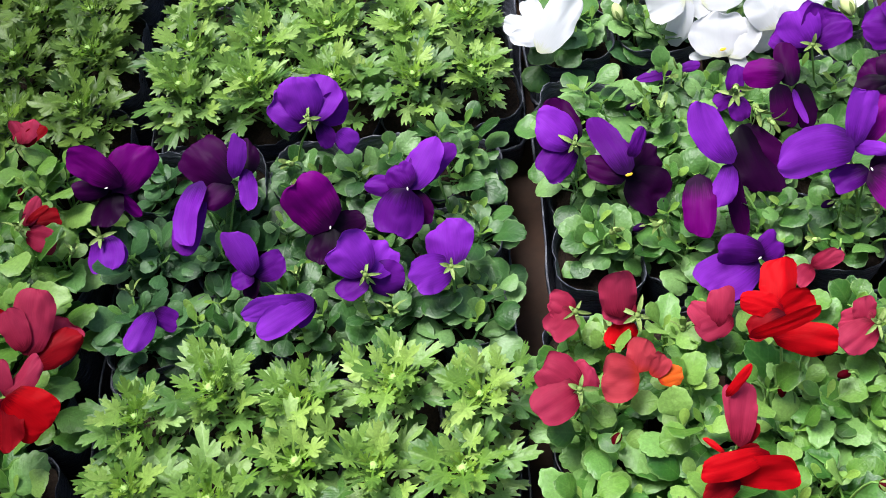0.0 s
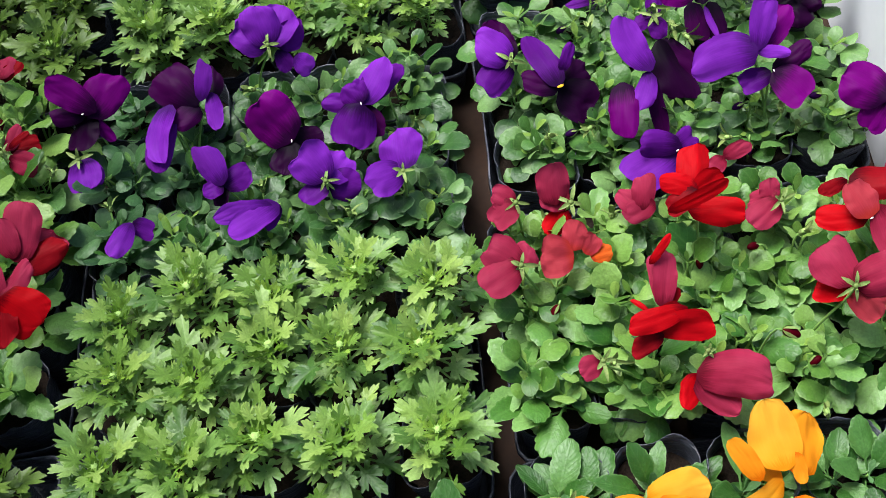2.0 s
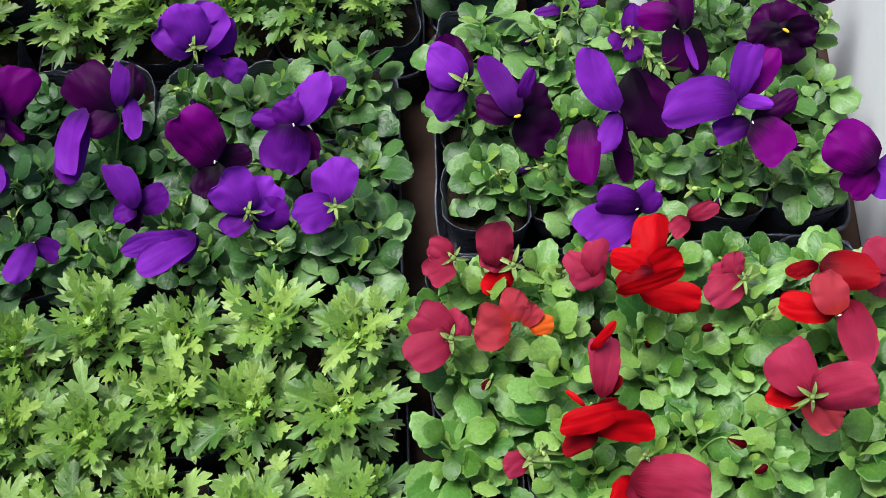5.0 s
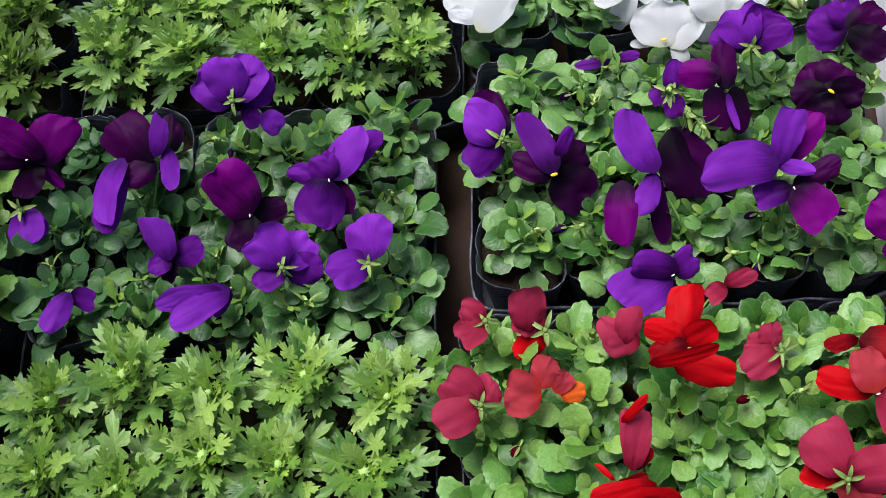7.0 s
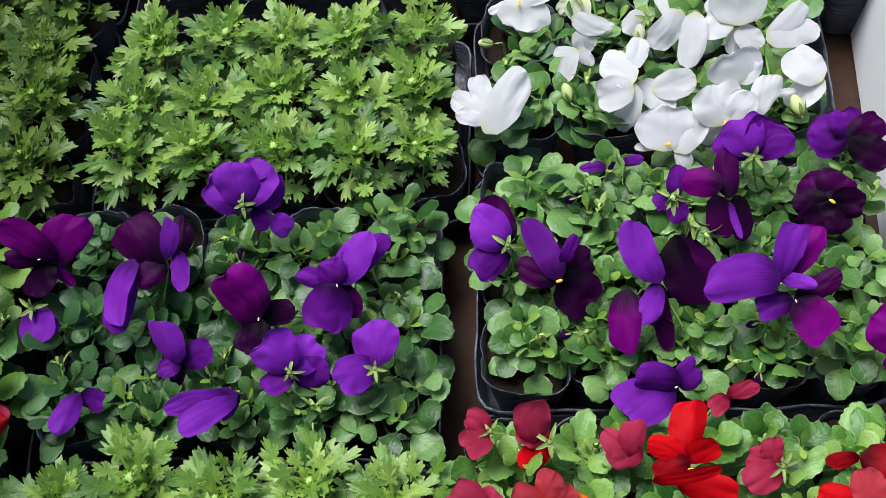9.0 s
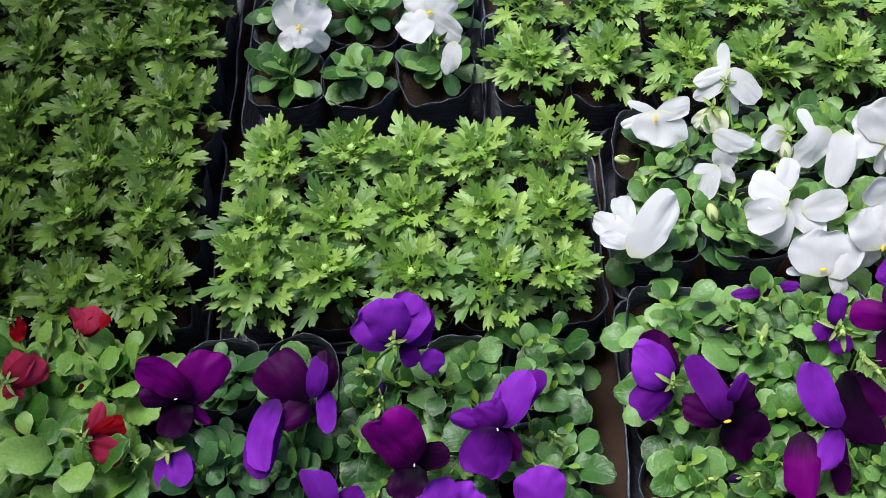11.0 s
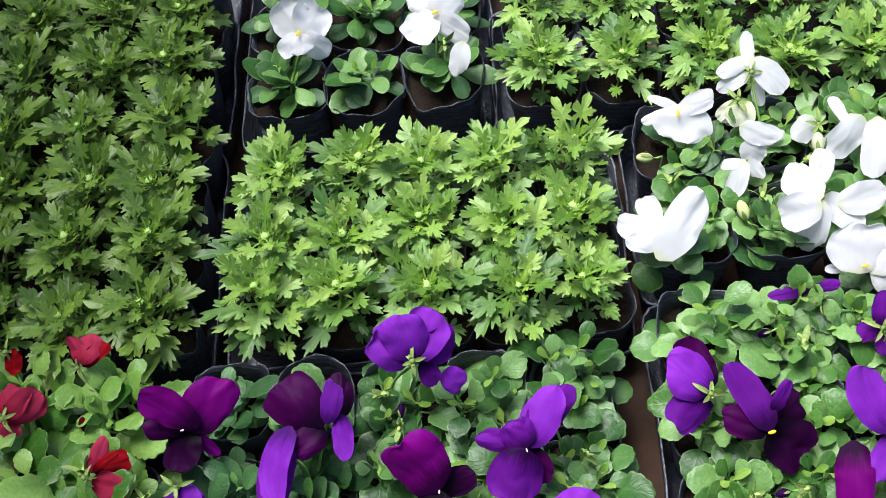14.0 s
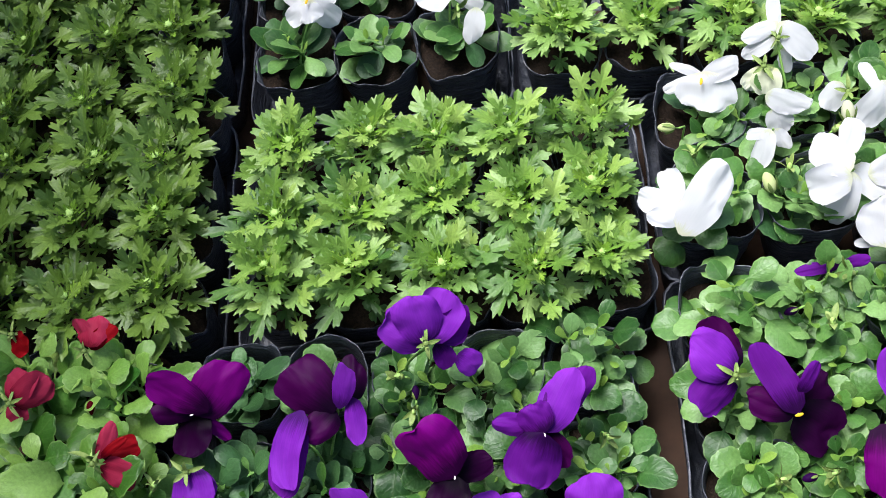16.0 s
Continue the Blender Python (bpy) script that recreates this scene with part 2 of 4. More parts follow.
PETAL = {
    "V": petal_material("violet_petal", (0.125, 0.009, 0.28), (0.26, 0.034, 0.51), (0.055, 0.006, 0.125), 0.2, vein=0.14),
    "P": petal_material("purple_petal", (0.075, 0.004, 0.155), (0.155, 0.013, 0.3), (0.022, 0.002, 0.045), 0.26, vein=0.14),
    "M": petal_material("magenta_purple_petal", (0.105, 0.001, 0.105), (0.195, 0.002, 0.2), (0.02, 0.0005, 0.025), 0.3, sheen=0.04),
    "D": petal_material("dark_purple_petal", (0.03, 0.0008, 0.034), (0.062, 0.0015, 0.066), (0.008, 0.001, 0.012), 0.3, sheen=0.025, gloss=0.05),
    "K": petal_material("blackish_purple_petal", (0.01, 0.0006, 0.013), (0.027, 0.001, 0.032), (0.004, 0.001, 0.006), 0.35, sheen=0.02, gloss=0.05),
    "R": petal_material("scarlet_petal", (0.4, 0.001, 0.004), (0.58, 0.003, 0.008), (0.15, 0.0, 0.003), 0.16, vein=0.12),
    "B": petal_material("deep_red_petal", (0.2, 0.002, 0.006), (0.34, 0.006, 0.012), (0.07, 0.0, 0.004), 0.22, vein=0.12),
    "C": petal_material("crimson_petal", (0.25, 0.011, 0.036), (0.42, 0.036, 0.088), (0.12, 0.005, 0.015), 0.16, sheen=0.08),
    "O": petal_material("coral_petal", (0.33, 0.024, 0.036), (0.48, 0.052, 0.07), (0.36, 0.025, 0.02), 0.2, sheen=0.15),
    "T": petal_material("orange_red_petal", (0.75, 0.1, 0.01), (0.8, 0.15, 0.02), (0.5, 0.03, 0.01), 0.16),
    "Y": petal_material("golden_petal", (0.9, 0.38, 0.016), (0.94, 0.47, 0.045), (0.8, 0.28, 0.005), 0.14, vein=0.04, through_light=0.34, relief=0.12),
    "A": petal_material("orange_petal", (0.88, 0.26, 0.005), (0.93, 0.36, 0.016), (0.7, 0.15, 0.0), 0.14, vein=0.05, through_light=0.34, relief=0.12),
    "G": petal_material("yellow_petal", (0.85, 0.62, 0.01), (0.9, 0.72, 0.03), (0.7, 0.5, 0.02), 0.14, vein=0.1),
    "W": petal_material("white_petal", (0.75, 0.745, 0.765), (0.81, 0.805, 0.825), (0.7, 0.71, 0.52), 0.1, vein=0.025, sheen=0.02, through_light=0.4, gloss=0.05, relief=0.1),
    "X": petal_material("cream_petal", (0.74, 0.76, 0.48), (0.82, 0.84, 0.68), (0.6, 0.68, 0.3), 0.16, vein=0.06, sheen=0.1),
}


# ---- meshes ----
def sheet(name, rows, closed=False, cap=False, uvs=None):
    """A smooth mesh from rows of points of one length; closed: each row is a ring."""
    verts = [v for r in rows for v in r]
    k = len(rows[0])
    faces = []
    for i in range(len(rows) - 1):
        for j in range(k if closed else k - 1):
            a, b = i * k + j, i * k + (j + 1) % k
            faces.append((a, b, b + k, a + k))
    if cap:
        faces.append(tuple(range((len(rows) - 1) * k, len(rows) * k)))
        faces.append(tuple(range(k - 1, -1, -1)))
    me = bpy.data.meshes.new(name)
    me.from_pydata(verts, [], faces)
    if uvs is not None:
        layer = me.uv_layers.new(name="UVMap")
        flat = np.empty(len(me.loops), dtype=np.int32)
        me.loops.foreach_get("vertex_index", flat)
        layer.data.foreach_set("uv", np.array(uvs, dtype=np.float32)[flat].ravel())
    me.polygons.foreach_set("use_smooth", [True] * len(me.polygons))
    me.update()
    return me


def joined(name, meshes):
    """One mesh out of several."""
    bm = bmesh.new()
    for me in meshes:
        bm.from_mesh(me)
        bpy.data.meshes.remove(me)
    out = bpy.data.meshes.new(name)
    bm.to_mesh(out)
    bm.free()
    out.polygons.foreach_set("use_smooth", [True] * len(out.polygons))
    return out


def part(name, mesh, material, parent, label="", m=None):
    if not mesh.materials:
        mesh.materials.append(material)
    ob = new(name, mesh)
    ob.parent = parent
    if m is not None:
        ob.matrix_basis = m
    return tagged(ob, label)


def thing(name, x, y, z, label, category, group=""):
    ob = new(name)
    ob.location = (x, y, z)
    ob.empty_display_size = 0.02
    return tagged(ob, label, category, group)


def tube(name, points, r0, r1, sides=6):
    """A round stalk along points."""
    rows, side = [], Vector((1, 0.13, 0.07))
    for i, p in enumerate(points):
        p = Vector(p)
        d = (Vector(points[min(i + 1, len(points) - 1)]) - Vector(points[max(i - 1, 0)])).normalized()
        a = (side - d * side.dot(d)).normalized()
        b = d.cross(a)
        r = r0 + (r1 - r0) * i / (len(points) - 1)
        rows.append([p + r * (math.cos(t) * a + math.sin(t) * b) for t in [2 * math.pi * j / sides for j in range(sides)]])
    return sheet(name, rows, closed=True, cap=True)


def bezier(a, b, c, d, n=9):
    a, b, c, d = Vector(a), Vector(b), Vector(c), Vector(d)
    out = []
    for i in range(n):
        t = i / (n - 1)
        out.append((1 - t) ** 3 * a + 3 * (1 - t) ** 2 * t * b + 3 * (1 - t) * t * t * c + t**3 * d)
    return out


def leaf_pose(x, y, z, turn, rise, roll, size):
    return Matrix.Translation((x, y, z)) @ Euler((radians(roll), radians(-rise), radians(turn)), "XYZ").to_matrix().to_4x4() @ Matrix.Diagonal((size, size, size, 1))


def pansy_leaf_mesh(rng, length, width, petiole, droop, teeth, peak, notch=0.035):
    """A spoon-shaped pansy leaf with a shallow scalloped rim, along +x from its stalk's foot."""
    rows, uvs = [], []
    veins, quilt = rng.choice((4.0, 4.5, 5.0)), rng.uniform(0.02, 0.04)
    n, side = (30, 3) if length > 0.03 else (14, 2)
    lag, sag, bowl = rng.uniform(0, 3), rng.uniform(0.5, 1.2), rng.uniform(-0.9, 0.7)
    twist, wav, ph = rng.uniform(-0.2, 0.2), rng.uniform(0.01, 0.05), rng.uniform(0, 6)
    for i in range(n):
        q = i / (n - 1)
        s = q * petiole * 6 if q < 1 / 6 else petiole + (1 - petiole) * (1 - max(0.0, 1 - (q - 1 / 6) * 1.2) ** 2.0)
        b = max(0.0, (s - petiole) / (1 - petiole))
        if b < peak:
            h = math.sin(math.pi / 2 * b / peak) ** 0.8
        else:
            h = math.sqrt(max(0.0, 1 - ((b - peak) / (1 - peak)) ** 2.0))
        h = max(0.001, width / 2 * h)
        row = []
        for j in range(-side, side + 1):
            v = j / side
            ang = math.atan2(v * h, (b - 0.45) * (1 - petiole) * length)
            e = 1 - (notch * abs(math.sin(ang * teeth * 0.8 + lag)) ** 3 * min(1.0, b * 4) if abs(j) == side or b > 0.995 else 0)
            y = v * h * e
            z = 0.16 * abs(y) + bowl * y * y / width - 0.25 * width * (abs(v) ** 3) * 0.12
            z += wav * width * v * v * math.sin(b * 7 + ph + (1.7 if v > 0 else 0)) * min(1.0, b * 3)
            z += quilt * width * (abs(math.sin(math.pi * veins * (b - 0.34 * abs(v)))) ** 0.7 - 0.5) * min(1.0, 2.2 * abs(v)) * (1 - 0.55 * v**4) * min(1.0, b * 4)
            z += twist * y * b - droop * sag * length * b * b * 0.5
            row.append((length * (petiole + 0.45 * (1 - petiole) + (s - petiole - 0.45 * (1 - petiole)) * e) if b > 0.15 else s * length, y, z))
            uvs.append((s, v / 2 + 0.5))
        rows.append(row)
    return sheet("leaf", rows, uvs=uvs)


# Half the outline of a chrysanthemum leaf about the middle of its blade: degrees from the tip, and reach.
LOBES = ((0, 0.40), (10, 0.335), (20, 0.375), (34, 0.19), (44, 0.32), (53, 0.285), (61, 0.345), (72, 0.28), (82, 0.27), (96, 0.14), (112, 0.24), (124, 0.275), (136, 0.21), (152, 0.1), (168, 0.125), (180, 0.62))


def mum_leaf_mesh(rng, length, width, droop=0.25, deep=1.0):
    """A chrysanthemum leaf: a wedge-shaped stalk and five blunt lobes with rounded teeth, parted by deep bays."""
    outline = []
    for side in (1, -1):
        marks = []
        for k, (deg, reach) in enumerate(LOBES):
            free = 0 < k < len(LOBES) - 2
            bay = deep if reach < 0.2 and deg < 140 else 1.0
            marks.append((deg + (rng.uniform(-3, 3) if free else 0), reach * bay * (rng.uniform(0.86, 1.12) if free else 1)))
        arc = []
        for (a, r), (b, q) in zip(marks, marks[1:]):
            for t in ((0.0, 0.5) if length < 0.03 else (0.0, 0.36, 0.7)):
                e = 0.5 - 0.5 * math.cos(math.pi * t)
                arc.append((side * radians(a + (b - a) * t), r + (q - r) * e))
        outline += arc if side == 1 else [(math.pi, marks[-1][1])] + arc[:0:-1]
    bend, seed, fold = droop * rng.uniform(0.2, 1.7), rng.uniform(0, 50), rng.uniform(0.1, 0.6)
    squeeze, curl = width / (0.66 * length), rng.uniform(0.05, 0.16)
    rows, uvs = [], []
    for f in (0.02, 0.5, 1.0) if length < 0.03 else (0.02, 0.45, 0.78, 1.0):
        row = []
        for a, r in outline:
            px, py = length * (0.6 + f * r * math.cos(a)), length * f * r * math.sin(a) * squeeze
            w, q = px / length, f * r / 0.4
            z = fold * abs(py) - 7.0 * py * py - bend * length * w * w
            z += curl * length * min(1.0, q * q) * noise.noise(Vector((1.7 * math.cos(a), 1.7 * math.sin(a), seed))) * (1 if abs(a) < 2.6 else 0.1)
            z -= 0.03 * length * max(0.0, q - 0.55) * (1 if abs(a) < 2.6 else 0)
            row.append((px, py, z))
            uvs.append((w, 0.5 + py / (0.76 * length * squeeze)))
        rows.append(row)
    return sheet("leaf", rows, closed=True, uvs=uvs)


def rosette_mesh(rng, count):
    """The tuft of narrow young leaves that stands round a chrysanthemum's bud."""
    bits, turn = [], rng.uniform(0, 360)
    for i in range(count):
        q = i / (count - 1)
        turn += 137.5 + rng.uniform(-14, 14)
        long = 0.025 - 0.012 * q
        me = mum_leaf_mesh(rng, long, long * rng.uniform(0.4, 0.52), 0.12)
        me.transform(leaf_pose(0, 0, 0.004 * q - 0.006, turn, 44 + 26 * q + rng.uniform(-12, 12), rng.uniform(-18, 18), rng.uniform(0.85, 1.15)))
        bits.append(me)
    return joined("rosette", bits)


def petal_mesh(rng, length, width, cup, ruffle, bend, bow=0.0, crease=1.0):
    """A rounded petal along +x from its claw, pleated near the claw, with a crimped rim."""
    rows, uvs = [], []
    n, k, ph, peak, base = 21, 10, rng.uniform(0, 6.28), rng.uniform(0.42, 0.6), rng.uniform(0.34, 0.52)
    waves, seed, fold = rng.uniform(1.6, 3.0), rng.uniform(0, 90), crease * rng.uniform(0.03, 0.1)
    square = rng.uniform(2.3, 3.6)
    lobe, notch, skew = rng.uniform(0.0, 0.045), rng.choice((0, 0, 0.07, 0.13)), rng.uniform(-0.1, 0.1)
    hinge, flap = rng.uniform(-0.25, 0.45), crease * rng.choice((0, 1, 1, -1)) * rng.uniform(0.12, 0.4)
    crimple = crease * rng.choice((-1, 1)) * rng.uniform(0.01, 0.035)
    pleat, lean, curl = crease * rng.uniform(0.0, 0.04), rng.uniform(-0.35, 0.35), rng.choice((-1, 1, 1)) * rng.uniform(0.02, 0.16)
    for i in range(n):
        q = i / (n - 1)
        s = 1 - (1 - q) ** 1.9
        if s < peak:
            h = base + (1 - base) * math.sin(math.pi / 2 * s / peak) ** 0.75
        else:
            h = max(0.0, 1 - ((s - peak) / (1 - peak)) ** square) ** 0.46
        h *= min(1.0, 0.3 + s * 8)
        row = []
        for j in range(-k, k + 1):
            v = j / k
            edge = max(abs(v) ** 2, s**3) * min(1.0, s * 2.2)
            ang = math.atan2(v * h * width / 2, (s - 0.45) * length)
            crimp = noise.noise(Vector((2.4 * math.cos(ang), 2.4 * math.sin(ang), seed)))
            nick = noise.noise(Vector((9.0 * math.cos(ang), 9.0 * math.sin(ang), seed)))
            wob = 1 + (0.045 * math.sin(2 * ang + ph) + lobe * math.sin(3 * ang + 2 * ph) + 0.06 * crimp + 0.022 * nick - notch * math.exp(-((ang - lean) * 2.6) ** 2)) * edge
            y = v * h * width / 2 * wob + bow * length * 4 * s * (1 - s) + skew * length * s * s
            x = s * length * wob
            z = -cup * (v * h * width / 2) ** 2 / (width / 2) - bend * length * s * s
            z += fold * width * noise.noise(Vector((s * 2.3, v * 1.3, seed))) * min(1.0, s * 2)
            z += crimple * width * max(0.0, 1 - 3.4 * abs(noise.noise(Vector((s * 1.5, v * 1.6, seed + 31))))) ** 2 * min(1.0, s * 2)
            z -= pleat * width * math.exp(-((v - lean * s) * 4.5) ** 2) * (1 - 0.8 * s) * min(1.0, s * 4)
            z += flap * width * max(0.0, v - hinge + 0.3 * (1 - s)) * min(1.0, s * 2.5) * h * 0.5
            z += curl * width * max(0.0, edge - 0.55)
            z += ruffle * width * edge * (math.sin(waves * ang * 2 + ph) + 0.25 * math.sin(8.3 * ang + 1.7 * ph) + 0.9 * crimp + 0.7 * nick)
            row.append((x, y, z))
            uvs.append((s, v / 2 + 0.5))
        rows.append(row)
    return sheet("petal", rows, uvs=uvs)


def sepals_mesh(rng, size, spread):
    """Five pointed sepals round the foot of a flower that looks along +z."""
    leaves = []
    for k in range(5):
        a, up = 2 * math.pi * k / 5 + rng.uniform(-0.35, 0.35), spread + rng.uniform(-0.5, 0.5)
        d, t, long = Vector((math.cos(a), math.sin(a), 0)), Vector((-math.sin(a), math.cos(a), 0)), size * rng.uniform(0.65, 1.3)
        broad = rng.uniform(0.1, 0.15)
        rows = []
        for i in range(6):
            s = i / 5
            w = size * broad * math.sin(math.pi * (0.12 + 0.86 * s)) ** 0.8
            c = d * (long * s * math.cos(up)) + Vector((0, 0, long * s * math.sin(up) - 0.3 * long * s * s + 0.001))
            rows.append([c + t * w * v + Vector((0, 0, 0.45 * w * abs(v))) for v in (-1, 0, 1)])
        leaves.append(sheet("sepal", rows))
        back = [c for c in (d * 0.0005, d * 0.0022 + Vector((0, 0, 0.0012)), d * 0.0036 + Vector((0, 0, 0.0034)))]
        leaves.append(sheet("appendage", [[c + t * 0.0011 * v * (1.25 - 0.3 * i) for v in (-1, 0, 1)] for i, c in enumerate(back)]))
    ring = [[(q * math.cos(0.6283 * j), q * math.sin(0.6283 * j), z) for j in range(10)] for q, z in ((0.0016, -0.001), (0.0026, 0.0006), (0.0022, 0.0024), (0.0009, 0.0034))]
    leaves.append(sheet("knob", ring, closed=True, cap=True))
    return joined("calyx", leaves)


def bud_sepals_mesh(rng, r, stretch, reach):
    """Narrow sepals that hug the lower part of a bud along +z and part from it at their tips."""
    leaves = []
    for k in range(5):
        turn, up = 2 * math.pi * k / 5 + rng.uniform(-0.25, 0.25), reach * rng.uniform(0.75, 1.2)
        rows = []
        for i in range(7):
            q = i / 6
            a = math.pi * (0.06 + up * q)
            far = 1.08 + 0.35 * max(0.0, q - 0.55)
            half = 0.34 * math.sin(math.pi * (0.18 + 0.8 * q)) ** 0.8
            rows.append([(r * far * math.sin(a) * math.cos(turn + v * half), r * far * math.sin(a) * math.sin(turn + v * half), r * stretch * (1 - math.cos(a)) * (1 + 0.08 * q)) for v in (-1, 0, 1)])
        leaves.append(sheet("sepal", rows))
    return joined("calyx", leaves)


def blob_mesh(r, stretch, name):
    """A small bud, a little uneven, pointed at its tip, along +z."""
    rows = []
    for i in range(9):
        a = math.pi * (0.03 + 0.94 * i / 8)
        w = math.sin(a) * (1 - 0.25 * i / 8)
        rows.append([(r * w * math.cos(t) * (1 + 0.06 * math.sin(3 * t)), r * w * math.sin(t), r * stretch * (1 - math.cos(a)) * 0.5 * 2) for t in [2 * math.pi * j / 10 for j in range(10)]])
    return sheet(name, rows, closed=True, cap=True)


def mum_bud_mesh(r):
    """A flat green button of a flower bud, ringed by small bracts."""
    rows = []
    for i in range(7):
        a = math.pi / 2 * i / 6
        rows.append([(r * math.cos(a) * math.cos(t), r * math.cos(a) * math.sin(t), r * 0.75 * math.sin(a)) for t in [2 * math.pi * j / 12 for j in range(12)]])
    bits = [sheet("dome", rows, closed=True, cap=True)]
    for k in range(9):
        a = 2 * math.pi * k / 9
        d, t = Vector((math.cos(a), math.sin(a), 0)), Vector((-math.sin(a), math.cos(a), 0))
        bits.append(sheet("bract", [[d * (r * (0.85 + 0.5 * s)) + t * r * 0.28 * (1 - 0.8 * s) * v + Vector((0, 0, r * (0.05 + 0.55 * s))) for v in (-1, 0, 1)] for s in (0, 0.4, 0.8, 1)]))
    return joined("bud", bits)


def rounded(t, half_x, half_y, power=5.0):
    c, s = math.cos(t), math.sin(t)
    k = (abs(c) ** power + abs(s) ** power) ** (-1 / power)
    return half_x * k * c, half_y * k * s


def pot_mesh(rng, top, foot, height, power):
    """A soft pot of thin film, crumpled all round, with its rim folded outwards into a narrow cuff."""
    k, ph = 44, rng.uniform(0, 6)
    wide = lambda q: foot + (top - foot) * q
    profile = [(foot * 0.2, 0, 0), (foot * 0.96, 0, 0), (foot, 0.003, 0)]
    profile += [(wide(q), height * q, 0.25 + 0.75 * q) for q in (0.3, 0.5, 0.64, 0.76, 0.86)]
    profile += [(top, height - 0.005, 1), (top + 0.0005, height - 0.0008, 1), (top + 0.0002, height, 1), (top - 0.0004, height - 0.0008, 1)]
    profile += [(wide(q) - 0.0009, height * q, 0.3 + 0.7 * q) for q in (0.93, 0.84, 0.76, 0.66, 0.55)]
    rows = []
    for r, z, lip in profile:
        row = []
        for j in range(k):
            t = 2 * math.pi * j / k
            x, y = rounded(t, r, r, power)
            u, v = rounded(t, 1, 1, power)
            f = 1 + lip * (0.024 * math.sin(3 * t + ph) + 0.014 * math.sin(7 * t + 2 * ph + z * 60) + 0.045 * noise.noise(Vector((u * 2.6, v * 2.6, z * 70 + ph))) + 0.03 * noise.noise(Vector((u * 6, v * 6, z * 190 + ph))))
            droop = 0.004 * (math.sin(2 * t + ph) + 0.6 * math.sin(5 * t + 3 * ph)) + 0.005 * noise.noise(Vector((u * 4, v * 4, ph)))
            row.append((x * f, y * f, z + lip * droop * (z > 0.02)))
        rows.append(row)
    return sheet("pot", rows, closed=True)


def soil_mesh(r, power, seed):
    rows = []
    for q in (0.02, 0.3, 0.55, 0.75, 0.9, 1.0):
        row = []
        for j in range(26):
            x, y = rounded(2 * math.pi * j / 26, r * q, r * q, power)
            z = 0.0045 * noise.noise(Vector((x * 90, y * 90, seed))) + 0.003 * noise.noise(Vector((x * 260, y * 260, seed)))
            row.append((x, y, z))
        rows.append(row)
    return sheet("soil", rows, closed=True)


def tray_mesh(half_x, half_y, height, seed):
    """A shallow black tray: floor, wall and a rolled, buckled rim."""
    k, rows = 120, []
    for grow, z, lip in ((-0.012, 0.002, 0), (-0.004, 0.0025, 0), (-0.002, 0.006, 0.2), (0.0035, height - 0.002, 1), (0.0042, height - 0.0006, 1), (0.0056, height - 0.001, 1), (0.0062, height - 0.005, 1), (0.0055, height - 0.0055, 1), (0.0046, height - 0.003, 1), (-0.0005, 0.006, 0.2), (-0.003, 0.0, 0), (-0.02, 0.0, 0)):
        row = []
        for j in range(k):
            t = 2 * math.pi * j / k
            x, y = rounded(t, half_x + grow, half_y + grow, 16)
            w = lip * 0.0035 * noise.noise(Vector((x * 22, y * 22, seed)))
            u = lip * 0.004 * noise.noise(Vector((x * 15, y * 15, seed + 7)))
            row.append((x * (1 + w / half_x), y * (1 + w / half_y), z + u))
        rows.append(row)
    return joined("shell", [sheet("wall", rows[:4], closed=True), sheet("outside", rows[8:], closed=True)]), sheet("rim", rows[3:9], closed=True)


# ---- shared stock of shapes ----
rng = random.Random(11)
POT_H, POT_Z, SOIL_Z = 0.086, 0.0035, 0.073
POTS = [pot_mesh(rng, 0.0365, 0.028, POT_H, p) for p in (3.2, 4.2, 2.8, 3.6)]
SOILS = [soil_mesh(0.0348, 3.0, k * 3.1) for k in range(3)]
MUM_BIG = [mum_leaf_mesh(rng, rng.uniform(0.052, 0.064), rng.uniform(0.026, 0.035), 0.3, 0.78) for _ in range(14)]
MUM_MID = [mum_leaf_mesh(rng, rng.uniform(0.038, 0.05), rng.uniform(0.018, 0.025), 0.2, 0.9) for _ in range(9)]
ROSETTES = [rosette_mesh(rng, 11) for _ in range(5)]
MUM_BUDS = [mum_bud_mesh(r) for r in (0.0028, 0.0034, 0.0042)]
ROUND = [pansy_leaf_mesh(rng, rng.uniform(0.036, 0.047), rng.uniform(0.025, 0.033), rng.uniform(0.3, 0.42), rng.uniform(0.15, 0.7), rng.choice((6, 7, 8)), rng.uniform(0.42, 0.55), 0.06) for _ in range(9)]
ROUND_SMALL = [pansy_leaf_mesh(rng, rng.uniform(0.026, 0.034), rng.uniform(0.015, 0.021), 0.36, rng.uniform(0.1, 0.6), 6, 0.5, 0.06) for _ in range(5)]
BROAD = [pansy_leaf_mesh(rng, rng.uniform(0.046, 0.06), rng.uniform(0.023, 0.032), rng.uniform(0.24, 0.34), rng.uniform(0.15, 0.7), rng.choice((7, 8)), rng.uniform(0.36, 0.5), 0.1) for _ in range(9)]
OVAL = [pansy_leaf_mesh(rng, rng.uniform(0.041, 0.055), rng.uniform(0.018, 0.025), rng.uniform(0.18, 0.28), rng.uniform(0.05, 0.5), rng.choice((8, 9)), 0.46, 0.06) for _ in range(8)]
COMPACT = [pansy_leaf_mesh(rng, rng.uniform(0.034, 0.045), rng.uniform(0.018, 0.025), rng.uniform(0.1, 0.18), rng.uniform(0.1, 0.5), rng.choice((6, 7)), 0.56, 0.05) for _ in range(6)]
